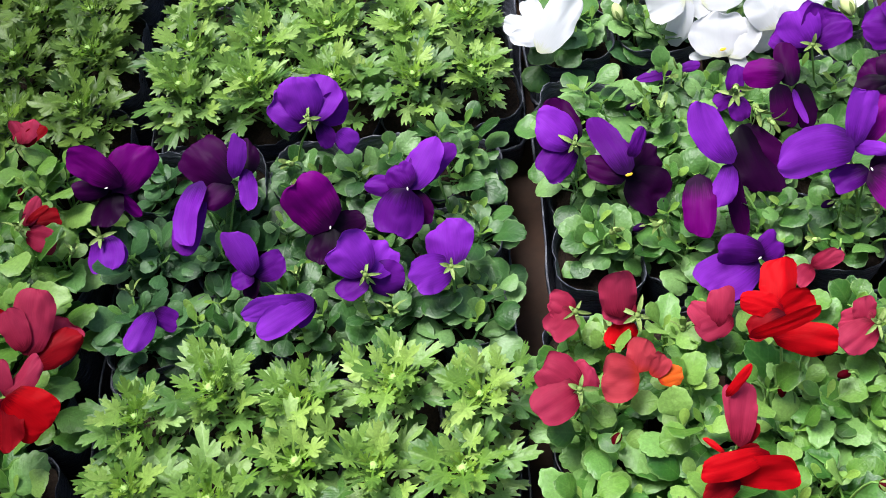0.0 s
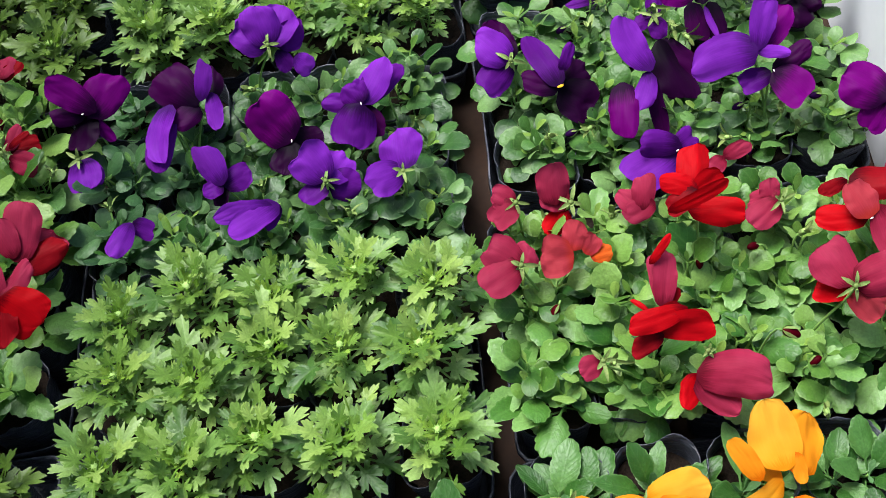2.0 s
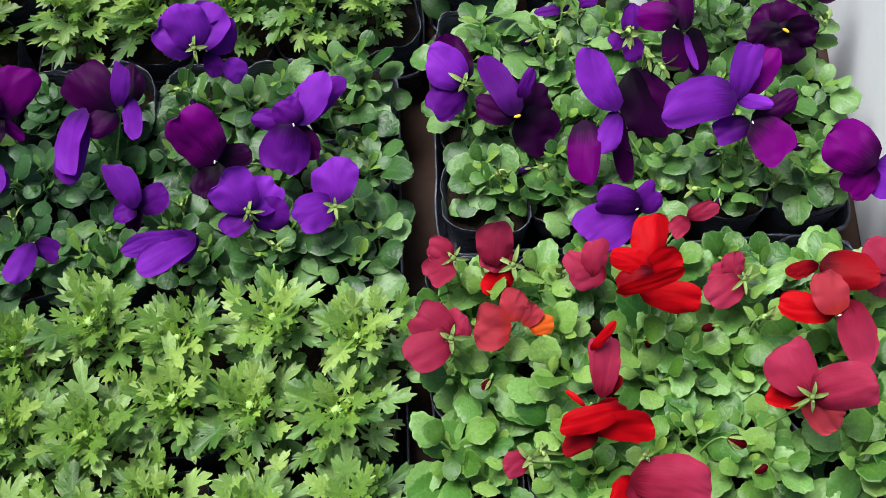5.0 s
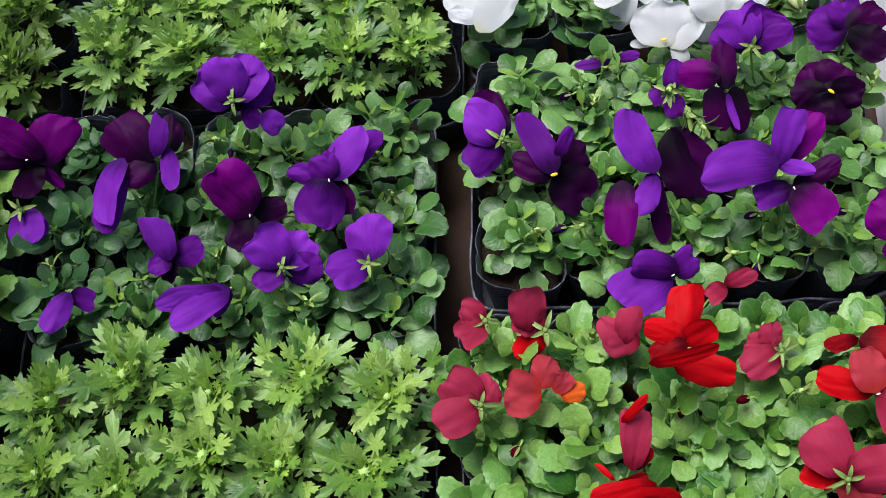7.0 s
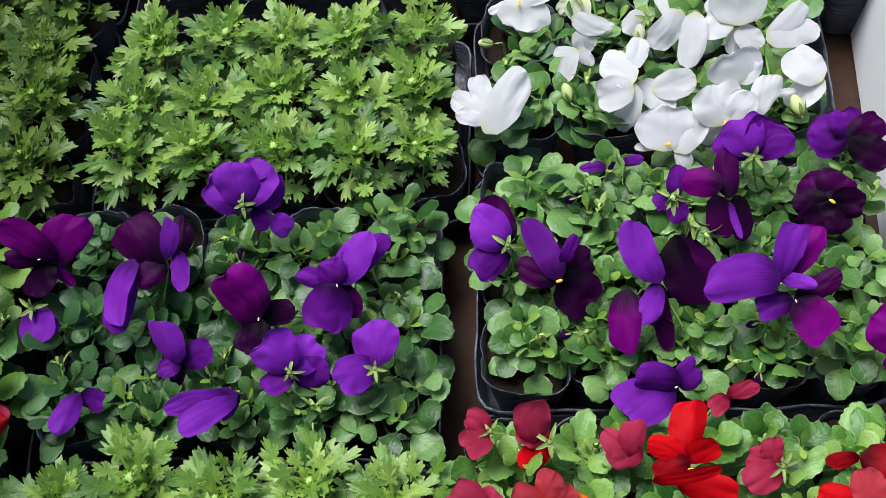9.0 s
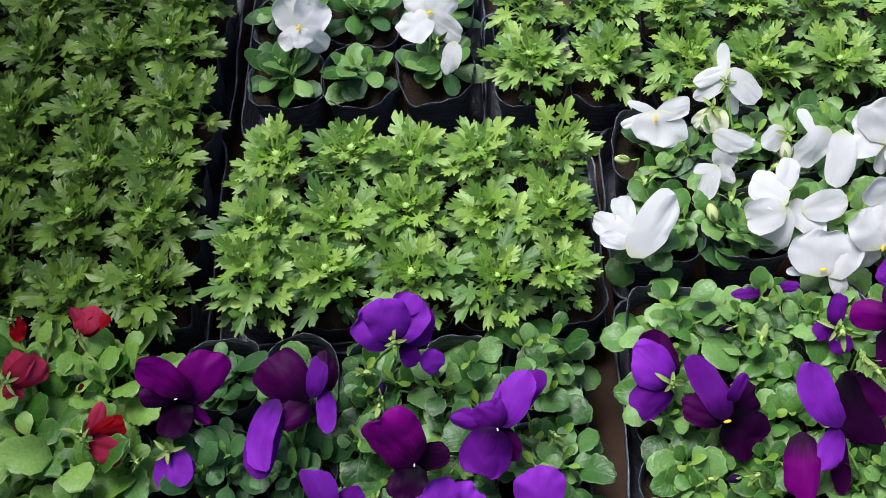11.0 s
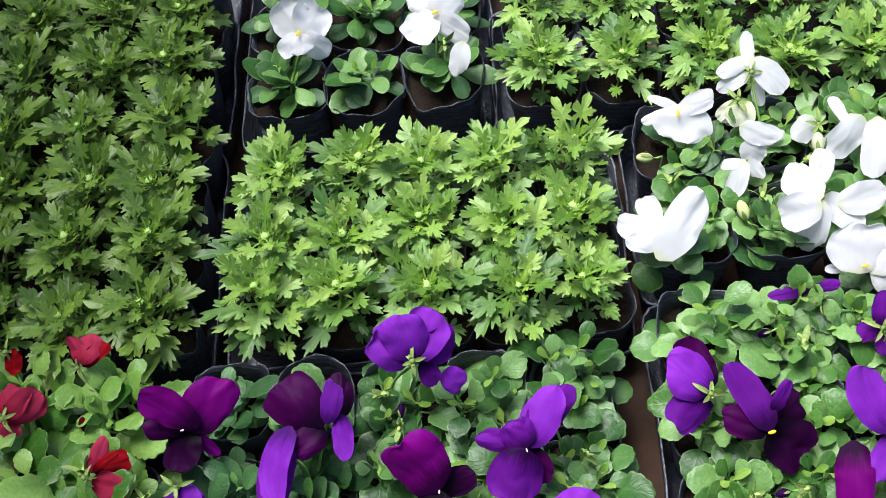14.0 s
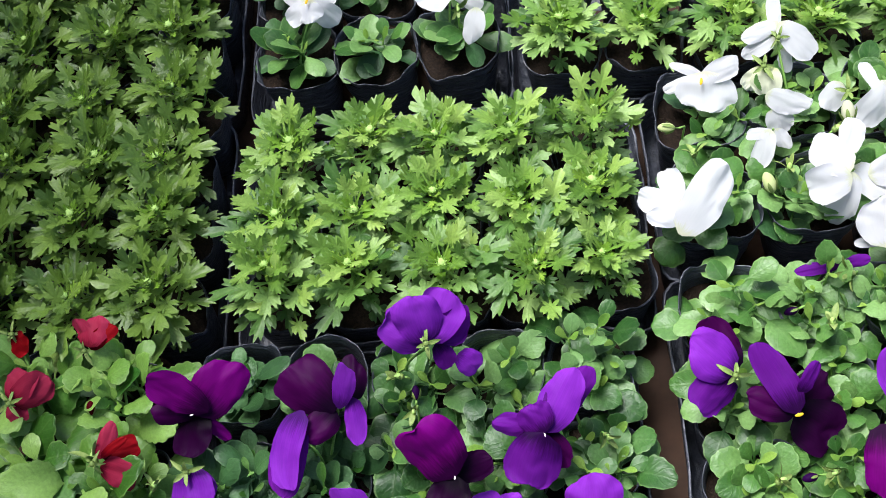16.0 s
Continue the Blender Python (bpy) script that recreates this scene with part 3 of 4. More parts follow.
YOUNG = [pansy_leaf_mesh(rng, rng.uniform(0.018, 0.026), rng.uniform(0.007, 0.011), 0.2, 0.1, 3, 0.5) for _ in range(4)]
for stock, key in ((MUM_BIG, "mum"), (MUM_MID, "mum_mid"), (ROSETTES, "mum_young"), (YOUNG, "young")):
    for me in stock:
        me.materials.append(LEAF[key])


def coloured(stock, key):
    out = []
    for me in stock:
        c = me.copy()
        c.materials.clear()
        c.materials.append(LEAF[key])
        out.append(c)
    return out


STOCK = {
    "cool": (coloured(ROUND, "purple") + coloured(ROUND[:4], "white"), coloured(ROUND_SMALL, "purple"), YOUNG),
    "violet": (coloured(ROUND, "violet"), coloured(ROUND_SMALL, "violet"), YOUNG),
    "red": (coloured(BROAD, "red"), coloured(ROUND_SMALL + ROUND[:3], "side"), YOUNG),
    "side": (coloured(BROAD, "side") + coloured(BROAD[4:], "red") + coloured(BROAD[:2], "orange") + coloured(BROAD[2:4], "young"), coloured(BROAD[:2] + ROUND_SMALL[:3] + ROUND[:3], "side"), YOUNG),
    "purple": (coloured(ROUND, "purple"), coloured(ROUND_SMALL, "purple"), YOUNG),
    "white": (coloured(COMPACT, "white"), coloured(COMPACT[:3] + ROUND_SMALL[:2], "white"), coloured(YOUNG, "red")),
    "small": (coloured(COMPACT, "white") + coloured(COMPACT, "purple"), coloured(COMPACT[:3] + ROUND_SMALL[:2], "purple"), YOUNG),
    "orange": (coloured(OVAL, "orange"), coloured(OVAL[:4], "orange"), coloured(YOUNG, "white")),
}
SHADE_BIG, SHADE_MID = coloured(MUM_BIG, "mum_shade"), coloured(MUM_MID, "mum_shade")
PLANTS, BLOOMS = {}, {}


def potted(name, bed, x, y, label, category, group, rng, size=1.0, tall=1.0):
    plant = thing(name, x, y, POT_Z, label, category, group)
    k = rng.randrange(4)
    m = Matrix.Rotation(radians(rng.choice((0, 90, 180, 270)) + rng.uniform(-6, 6)), 4, "Z") @ Matrix.Diagonal((size, size, 1, 1))
    part("pot", POTS[k], PLASTIC, plant, "thin black plastic pot", m @ Matrix.Diagonal((1, 1, tall, 1)))
    part("soil", SOILS[rng.randrange(3)], SOIL, plant, "brown crumbly potting soil", Matrix.Translation((0, 0, SOIL_Z)) @ m)
    PLANTS.setdefault(bed, []).append(plant)
    return plant


def mum_plant(bed, x, y, group, seed, top=0.142, shade=False, size=1.0, spread=1.0):
    """A young chrysanthemum: a leafy shoot with a bud, and leaves reaching out over the pot."""
    rng = random.Random(seed)
    plant = potted("potted_chrysanthemum", bed, x, y, "bushy green young chrysanthemum with cut leaves in a black pot", "potted plant", group, rng, size)
    h = top - POT_Z - SOIL_Z
    lean = Vector((rng.uniform(-0.008, 0.008), rng.uniform(-0.008, 0.008), 0))
    stalk = bezier((0, 0, SOIL_Z - 0.004), (0, 0, SOIL_Z + h * 0.4), (lean.x, lean.y, SOIL_Z + h * 0.6), (lean.x, lean.y, SOIL_Z + h), 7)
    part("stem", tube("stem", stalk, 0.0022, 0.0014), STEM, plant)
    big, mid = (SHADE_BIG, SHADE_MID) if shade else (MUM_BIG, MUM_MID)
    turn = rng.uniform(0, 360)
    for i in range(27):
        q = i / 26
        turn += 137.5 + rng.uniform(-16, 16)
        p = Vector((lean.x, lean.y, 0)) * q * q
        z = SOIL_Z + 0.012 + (h - 0.014) * (q**0.8)
        if q < 0.64:
            me, rise, sc = rng.choice(big), 20 + 34 * q + rng.uniform(-10, 14), rng.uniform(0.7, 1.04) * spread
        else:
            me, rise, sc = rng.choice(mid), 36 + 60 * (q - 0.64) + rng.uniform(-14, 16), rng.uniform(0.75, 1.05)
        part("leaf", me, None, plant, m=leaf_pose(p.x, p.y, z, turn, rise, rng.uniform(-18, 18), sc))
    a = rng.uniform(0, 6.28)
    for shoot in range(2):
        a += 2.6 + rng.uniform(-0.5, 0.5)
        r, rise_z = rng.uniform(0.017, 0.027) * spread, h * rng.uniform(0.6, 0.86)
        fx, fy = r * math.cos(a), r * math.sin(a)
        part("side_shoot", tube("side_shoot", bezier((0, 0, SOIL_Z), (fx * 0.4, fy * 0.4, SOIL_Z + rise_z * 0.3), (fx, fy, SOIL_Z + rise_z * 0.5), (fx, fy, SOIL_Z + rise_z), 6), 0.0015, 0.001), STEM, plant)
        for i in range(5):
            turn += 137.5 + rng.uniform(-20, 20)
            part("leaf", rng.choice(mid), None, plant, m=leaf_pose(fx, fy, SOIL_Z + rise_z * (0.6 + 0.1 * i), turn, 24 + 9 * i + rng.uniform(-12, 12), rng.uniform(-18, 18), rng.uniform(0.75, 1.05)))
    tuft = part("rosette", rng.choice(ROSETTES), None, plant, "tuft of bright yellow-green young leaves", Matrix.Translation((lean.x, lean.y, SOIL_Z + h - 0.008)) @ Matrix.Rotation(rng.uniform(0, 6.28), 4, "Z"))
    tagged(tuft, kind="stuff")
    part("flower_bud", rng.choice(MUM_BUDS), BUD, plant, "small pale green flower bud", Matrix.Translation((lean.x, lean.y, SOIL_Z + h - 0.001)))
    return plant


def pansy_plant(bed, x, y, kind, label, group, seed, crowns=5, leaves=6, height=0.03, size=1.0, reach=0.021, grow=1.0, off=(0.0, 0.0), tall=1.0):
    """A pansy: a few leafy crowns close together, with pale young leaves in the middle of each."""
    rng = random.Random(seed)
    height = max(0.02, height - 0.006)
    plant = potted("potted_pansy", bed, x, y, label, "potted plant", group, rng, size, tall)
    big, small, young = STOCK[kind]
    for c in range(crowns):
        a = 2 * math.pi * c / crowns + rng.uniform(-0.5, 0.5)
        r = reach * rng.uniform(0.75, 1.15) if crowns > 1 else 0.0
        cx, cy, top = r * math.cos(a) + off[0], r * math.sin(a) + off[1], height * rng.uniform(0.5, 1.35)
        part("stem", tube("stem", bezier((cx * 0.3, cy * 0.3, SOIL_Z - 0.004), (cx * 0.5, cy * 0.5, SOIL_Z + top * 0.4), (cx, cy, SOIL_Z + top * 0.6), (cx, cy, SOIL_Z + top), 6), 0.0015, 0.0011), STEM, plant)
        turn = rng.uniform(0, 360)
        for i in range(leaves):
            q = i / max(1, leaves - 1)
            turn += 137.5 + rng.uniform(-22, 22)
            me = rng.choice(big) if q < 0.62 else rng.choice(small)
            rise = 6 + 38 * q + rng.uniform(-20, 24)
            z = SOIL_Z + max(0.004, top * (0.3 + 0.7 * q) - 0.002)
            part("leaf", me, None, plant, m=leaf_pose(cx, cy, z, turn, rise, rng.uniform(-24, 24), grow * rng.uniform(0.78, 1.12)))
        for i in range(2):
            turn += 165
            part("young_leaf", rng.choice(young), None, plant, m=leaf_pose(cx, cy, SOIL_Z + top, turn, 50 + rng.uniform(-14, 14), rng.uniform(-20, 20), rng.uniform(0.6, 0.9)))
    return plant


# ---- flowers ----
TILT = radians(32)
RIGHT, UPWARD, TOWARD = Vector((1, 0, 0)), Vector((0, math.cos(TILT), math.sin(TILT))), Vector((0, -math.sin(TILT), math.cos(TILT)))
PETAL["L"] = BUD
COLOURS = {"L": "pale green", "V": "violet", "P": "purple", "M": "magenta-purple", "D": "dark purple", "K": "blackish purple", "R": "scarlet", "B": "deep red", "C": "dull crimson", "O": "coral red", "T": "orange-red", "Y": "golden yellow", "A": "orange", "G": "yellow", "W": "white", "X": "cream"}
flower_rng = random.Random(5)


def nearest(bed, x, y):
    return min(PLANTS[bed], key=lambda p: (p.location.x - x) ** 2 + (p.location.y - y) ** 2)


def flower(bed, x, y, z, petals, throat=""):
    """A pansy flower at a place, on a stalk of the nearest plant. Petals: colour, way round, length and width in mm, tilt, a shift of the claw in mm, and how far it bows sideways."""
    rng = flower_rng
    plant = nearest(bed, x, y)
    o = Vector(plant.location)
    at = Vector((x, y, z)) - o
    foot = Vector((0.012 * rng.uniform(-1, 1), 0.012 * rng.uniform(-1, 1), SOIL_Z))
    BLOOMS[plant.name] = BLOOMS.get(plant.name, 0) + 1
    behind = throat == "calyx"
    back = at + TOWARD * (0.0025 * len(petals) + 0.001 if behind else -0.004)
    bow = Vector((0, -0.004, -0.018)) if behind else Vector((0, 0.004, -0.02))
    stalk = part("flower_stalk", tube("flower_stalk", bezier(foot, foot + Vector((0, 0, (back.z - foot.z) * 0.6)), back + bow, back, 9), 0.0014, 0.0011), STEM, plant)
    for k, (colour, way, length, width, tilt, du, dv, *bow) in enumerate(petals):
        w, lift = radians(way), radians(tilt + rng.uniform(-6, 14))
        d = (math.cos(w) * RIGHT + math.sin(w) * UPWARD) * math.cos(lift) + TOWARD * math.sin(lift)
        side = (-math.sin(w) * RIGHT + math.cos(w) * UPWARD)
        roll = radians(rng.uniform(-12, 12))
        n = d.cross(side).normalized()
        side = side * math.cos(roll) + n * math.sin(roll)
        n = d.cross(side).normalized()
        base = at + RIGHT * du * 0.001 + UPWARD * dv * 0.001 + TOWARD * 0.0025 * k
        m = Matrix(((d.x, side.x, n.x, base.x), (d.y, side.y, n.y, base.y), (d.z, side.z, n.z, base.z), (0, 0, 0, 1)))
        plain = 0.85 if colour in "WX" else 1.0
        me = petal_mesh(rng, length * 0.001, width * 0.00097, rng.uniform(0.05, 0.2 if colour == "W" else 0.4), rng.uniform(0.016, 0.045), rng.uniform(0.02, 0.24), *(bow or (0.0,)), plain)
        part("petal", me, PETAL[colour], stalk, COLOURS[colour] + " velvety petal", m)
    top = at + TOWARD * (0.0025 * len(petals) + 0.001)
    face = TOWARD.to_track_quat("Z", "Y").to_matrix().to_4x4()
    if throat == "calyx":
        part("calyx", sepals_mesh(rng, rng.uniform(0.0105, 0.016), rng.uniform(-0.3, 0.7)), SEPAL, stalk, "pale green pointed sepals", Matrix.Translation(top) @ face)
    elif throat:
        face = face @ Matrix.Rotation(rng.uniform(0, 3), 4, "Z") @ Matrix.Diagonal((1.6, 0.7, 0.6, 1))
        part("throat", blob_mesh(0.0025 if throat == "eye" else 0.0012, 0.4, "throat"), YELLOW if throat == "eye" else PALE, stalk, "yellow throat" if throat == "eye" else "pale throat", Matrix.Translation(top) @ face)
    return stalk


def flower_bud(bed, x, y, z, colour, turn, rise, size=1.0):
    """A closed bud with its sepals, nodding on a thin stalk."""
    rng = flower_rng
    plant = nearest(bed, x, y)
    at = Vector((x, y, z)) - Vector(plant.location)
    foot = Vector((at.x * 0.6, at.y * 0.6, SOIL_Z))
    d = Euler((0, radians(90 - rise), radians(turn)), "XYZ").to_matrix() @ Vector((0, 0, 1))
    stalk = part("flower_stalk", tube("flower_stalk", bezier(foot, foot + Vector((0, 0, 0.04)), at - d * 0.012 + Vector((0, 0, 0.004)), at, 8), 0.0012, 0.001), STEM, plant)
    m = Matrix.Translation(at) @ d.to_track_quat("Z", "Y").to_matrix().to_4x4() @ Matrix.Diagonal((size, size, size, 1))
    part("bud", blob_mesh(0.0026 if colour == "L" else 0.0042, 1.5, "bud"), PETAL[colour], stalk, COLOURS[colour] + " closed bud", m)
    calyx = sepals_mesh(rng, 0.018, 1.0) if colour == "L" else bud_sepals_mesh(rng, 0.0042, 1.5, 0.5)
    part("calyx", calyx, SEPAL, stalk, "pale green pointed sepals", m)


# ---- the floor ----
bm = bmesh.new()
bmesh.ops.create_grid(bm, x_segments=60, y_segments=60, size=1500)
for v in bm.verts:
    v.co.x, v.co.y = (math.copysign(abs(c / 1500) ** 4 * 1500, c) for c in (v.co.x, v.co.y))
me = bpy.data.meshes.new("ground")
bm.to_mesh(me)
bm.free()
me.materials.append(FLOOR)
tagged(new("ground", me), "smooth damp brown floor under the plant trays", "floor", kind="structure")


# An unseen plain wall, added to keep sun and sky off the left side.
bm = bmesh.new()
bmesh.ops.create_cube(bm, size=1, matrix=Matrix.Translation((-1.0, 0.2, 0.74)) @ Matrix.Diagonal((0.12, 4.0, 1.48, 1)))
bmesh.ops.bevel(bm, geom=bm.edges[:], offset=0.01, segments=2, affect="EDGES")
me = bpy.data.meshes.new("wall_west")
bm.to_mesh(me)
bm.free()
me.materials.append(plain_material("dark_wall", (0.06, 0.05, 0.045), (0.12, 0.1, 0.09), 5.0, 0.8, 0.3, 0.003))
tagged(new("wall_west", me), "plain dark unseen wall added to shade the left trays", "wall", kind="structure")


# ---- trays ----
def tray(x0, x1, y0, y1, height, seed, label):
    ob = thing("plant_tray", (x0 + x1) / 2, (y0 + y1) / 2, 0.0005, label, "tray", "plant trays")
    shell, rim = tray_mesh((x1 - x0) / 2, (y1 - y0) / 2, height, seed)
    part("shell", shell, PLASTIC, ob)
    part("rim", rim, PLASTIC, ob, "rolled and buckled rim")
    return ob


MUM_TRAY = "shallow black plastic tray full of young chrysanthemums"
PANSY_TRAY = "shallow black plastic tray packed with potted pansies"

# Chrysanthemums in front: three rows of five.
tray(-0.408, -0.022, -0.258, -0.012, 0.05, 1, MUM_TRAY)
for i, (x, y) in enumerate([(-0.347, -0.072), (-0.280, -0.049), (-0.205, -0.061), (-0.125, -0.055), (-0.048, -0.066), (-0.345, -0.133), (-0.278, -0.139), (-0.210, -0.119), (-0.142, -0.127), (-0.060, -0.133), (-0.351, -0.217), (-0.280, -0.225), (-0.219, -0.202), (-0.141, -0.218), (-0.060, -0.214)]):
    mum_plant("L1", x, y, "chrysanthemums in the front tray", 100 + i, 0.146)

# Chrysanthemums farther back.
tray(-0.385, 0.006, 0.252, 0.482, 0.05, 2, MUM_TRAY)
for i, (x, y) in enumerate([(-0.335, 0.295), (-0.262, 0.293), (-0.176, 0.290), (-0.105, 0.289), (-0.034, 0.294), (-0.338, 0.353), (-0.255, 0.355), (-0.181, 0.363), (-0.103, 0.349), (-0.036, 0.357), (-0.328, 0.424), (-0.245, 0.428), (-0.180, 0.430), (-0.108, 0.424), (-0.038, 0.430)]):
    mum_plant("L3", x, y, "chrysanthemums in the back tray", 200 + i, 0.132 if i == 4 else 0.146, False, 1.12 if i == 4 else 1.0, 0.68 if i == 4 else 0.86 if i % 5 == 4 else 1.0)

# Chrysanthemums at the side, four files.
tray(-0.745, -0.408, 0.245, 0.52, 0.05, 3, MUM_TRAY)
tray(-0.745, -0.408, 0.535, 0.81, 0.05, 4, MUM_TRAY)
for r in range(7):
    for c in range(4):
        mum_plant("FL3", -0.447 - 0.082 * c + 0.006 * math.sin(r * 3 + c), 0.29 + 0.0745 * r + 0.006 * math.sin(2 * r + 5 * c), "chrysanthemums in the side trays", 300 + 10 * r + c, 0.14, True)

# A corner of another chrysanthemum tray.
tray(-0.525, -0.432, -0.35, -0.165, 0.05, 5, MUM_TRAY)
for r in range(2):
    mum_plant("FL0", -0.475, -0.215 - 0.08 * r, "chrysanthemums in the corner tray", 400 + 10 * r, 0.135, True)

# Chrysanthemums in separate pots along the back.
tray(-0.105, 0.50, 0.512, 0.685, 0.05, 6, MUM_TRAY)
for r in range(2):
    for c in range(7):
        mum_plant("BM", -0.055 + 0.083 * c, 0.556 - 0.004 * c + 0.08 * r, "chrysanthemums along the back", 500 + 10 * r + c, 0.128, False, 1.08, 0.95)

# Violet pansies.
tray(-0.402, -0.022, -0.006, 0.247, 0.064, 7, PANSY_TRAY)
for r in range(3):
    for c in range(5):
        pansy_plant("L2", -0.365 + 0.0765 * c, 0.036 + 0.082 * r, "white" if c == 0 or (r == 1 and c == 1) else "violet", "violet-flowered pansy with rounded green leaves in a black pot", "violet pansies", 600 + 10 * r + c, 3 if r == 2 and c < 2 else 5, 7, 0.046, grow=1.04, reach=0.012 if r == 2 and c < 2 else 0.021, off=(0.0, -0.016) if r == 2 and 0 < c < 4 else (0.0, 0.0), tall=1.3 if r == 2 and c < 2 else 1.2 if r == 2 and c < 4 else 1.0)

# Purple pansies beside them.
tray(0.022, 0.402, 0.038, 0.288, 0.064, 8, PANSY_TRAY)
for r in range(3):
    for c in range(5):
        pansy_plant("R2", (0.066 if c == 0 else 0.07) + 0.0735 * c, 0.08 + 0.082 * r, "purple", "purple-flowered pansy with rounded green leaves in a black pot", "purple pansies", 700 + 10 * r + c, 4 if c == 0 and r == 2 else 5, 8, 0.042, 1.12 if c == 0 else 1.0, grow=1.2 if c + r == 2 and c == 0 else 0.94, reach=0.016 if r == 0 else 0.021, off=(0.008, 0.008) if c + r == 0 else (0.0, 0.008) if r == 0 else (0.0, -0.006) if r == 2 and c < 2 else (0.0, 0.0), tall=1.12 if r == 2 or c + r == 0 else 1.0)

# Red pansies.
tray(0.012, 0.40, -0.222, 0.03, 0.052, 9, PANSY_TRAY)
for r in range(3):
    for c in range(5):
        pansy_plant("R1", 0.045 + 0.078 * c, -0.178 + 0.08 * r, "red", "red-flowered pansy with broad scalloped leaves in a black pot", "red pansies", 800 + 10 * r + c, 5, 8, 0.058, reach=0.017 if r == 2 else 0.021, grow=0.86 if r == 2 else 0.98, off=(0.0, -0.014) if r == 2 else (0.0, 0.0))

# Red pansies at the side.
tray(-0.70, -0.425, -0.15, 0.235, 0.052, 10, PANSY_TRAY)
for r in range(5):
    for c in range(2):
        pansy_plant("FL1", -0.468 - 0.08 * c, -0.11 + 0.077 * r, "side" if r > 1 else "red", "red-flowered pansy with broad scalloped leaves in a black pot", "red pansies at the side", 900 + 10 * r + c, 4, 7, 0.06, grow=1.1)

# White pansies.
tray(0.022, 0.395, 0.297, 0.505, 0.06, 11, PANSY_TRAY)
for r in range(2):
    for c in range(4):
        pansy_plant("R3", 0.068 + 0.088 * c, 0.352 + 0.1 * r, "cool", "white-flowered pansy with small green leaves in a black pot", "white pansies", 1000 + 10 * r + c, 3 if r and not c else 5, 7, 0.036, 1.12, 0.021, 1.12, (0.016, -0.014) if r and not c else (0.0, 0.0), 1.14)

# Small white pansies at the back.
tray(-0.385, -0.112, 0.518, 0.79, 0.05, 12, PANSY_TRAY)
for r in range(3):
    for c in range(3):
        pansy_plant("BW", -0.332 + 0.085 * c, 0.572 + 0.086 * r, "small", "small white-flowered pansy in a black pot", "small white pansies", 1100 + 10 * r + c, 2, 9, 0.034, 1.18, 0.012, 1.12)

# Orange pansies in front.
tray(0.0, 0.40, -0.45, -0.232, 0.06, 13, PANSY_TRAY)
tray(-0.42, -0.022, -0.362, -0.268, 0.06, 14, PANSY_TRAY)
for r in range(2):
    for c in range(5):
        pansy_plant("R0", 0.045 + 0.078 * c, -0.274 - 0.084 * r, "orange", "orange-flowered pansy with long oval leaves in a black pot", "orange pansies", 1200 + 10 * r + c, 2, 10, 0.038, 1.0, 0.012, off=(0.0, -0.016) if r == 0 else (0.0, 0.0), tall=1.15 if r == 0 else 1.0)
        if r == 0:
            pansy_plant("L0", -0.375 + 0.078 * c, -0.312 - 0.084 * r, "orange", "orange-flowered pansy with long oval leaves in a black pot", "orange pansies beside the gap", 1300 + 10 * r + c, 2, 10, 0.038, 1.0, 0.012)

# A white foam box stands beside the trays.
box = thing("foam_box", 0.592, 0.33, 0.0, "large white polystyrene box beside the trays", "box")
box.rotation_euler.z = radians(-2.3)


def panel(name, x, y, z, dx, dy, dz):
    bm = bmesh.new()
    bmesh.ops.create_cube(bm, size=1, matrix=Matrix.Translation((x, y, z)) @ Matrix.Diagonal((dx, dy, dz, 1)))
    bmesh.ops.bevel(bm, geom=bm.edges[:], offset=0.005, segments=3, affect="EDGES")
    me = bpy.data.meshes.new(name)
    bm.to_mesh(me)
    bm.free()
    part(name, me, FOAM, box)


panel("base", 0, 0, 0.013, 0.2455, 0.745, 0.026)
for sx in (-1, 1):
    panel("side_panel", sx * 0.1365, 0, 0.13, 0.027, 0.80, 0.26)
    panel("end_panel", 0, sx * 0.3865, 0.13, 0.2455, 0.027, 0.26)

# flowers of the violet bed
flower("L2", -0.3850, 0.1590, 0.1650, [("K", 261, 38, 36, 4, 0, 0), ("M", 300, 34, 16, -6, 2, 0), ("D", 176, 35, 20, 10, 0, 0), ("M", 50, 50, 44, 2, 3, -2), ("M", 138, 58, 31, 12, 13, 1)], "eyew")
flower("L2", -0.3930, 0.1150, 0.1500, [("V", 305, 30, 22, -9, 0, 0), ("V", 282, 35, 38, 7, 0, 0)], "calyx")
flower("L2", -0.2950, 0.1300, 0.1600, [("P", 250, 68, 32, 5, -2, 23), ("V", 253, 69, 28, 21, 1, 25, -0.08)])
flower("L2", -0.2680, 0.1520, 0.1650, [("K", 75, 39, 22, -23, 13, 6), ("D", 224, 34, 27, 17, 0, 0), ("D", 134, 55, 46, 10, 0, 0), ("V", 275, 39, 18, 19, 15, 11), ("V", 69, 49, 19, 9, 4, 3)])
flower("L2", -0.2430, 0.0550, 0.1550, [("K", 247, 23, 17, 6, 0, 0), ("P", 22, 32, 26, -21, 0, 0), ("P", 196, 20, 20, 20, 0, 0), ("V", 112, 47, 30, 8, 0, 0)])
flower("L2", -0.3350, 0.0290, 0.1500, [("P", 325, 24, 21, -24, 0, 0), ("V", 238, 40, 23, 32, 0, 0)])
flower("L2", -0.1890, 0.0250, 0.1550, [("P", 232, 32, 17, 4, 0, 0), ("V", 205, 57, 29, 19, 0, 0), ("V", 182, 61, 22, 26, -5, -2)])
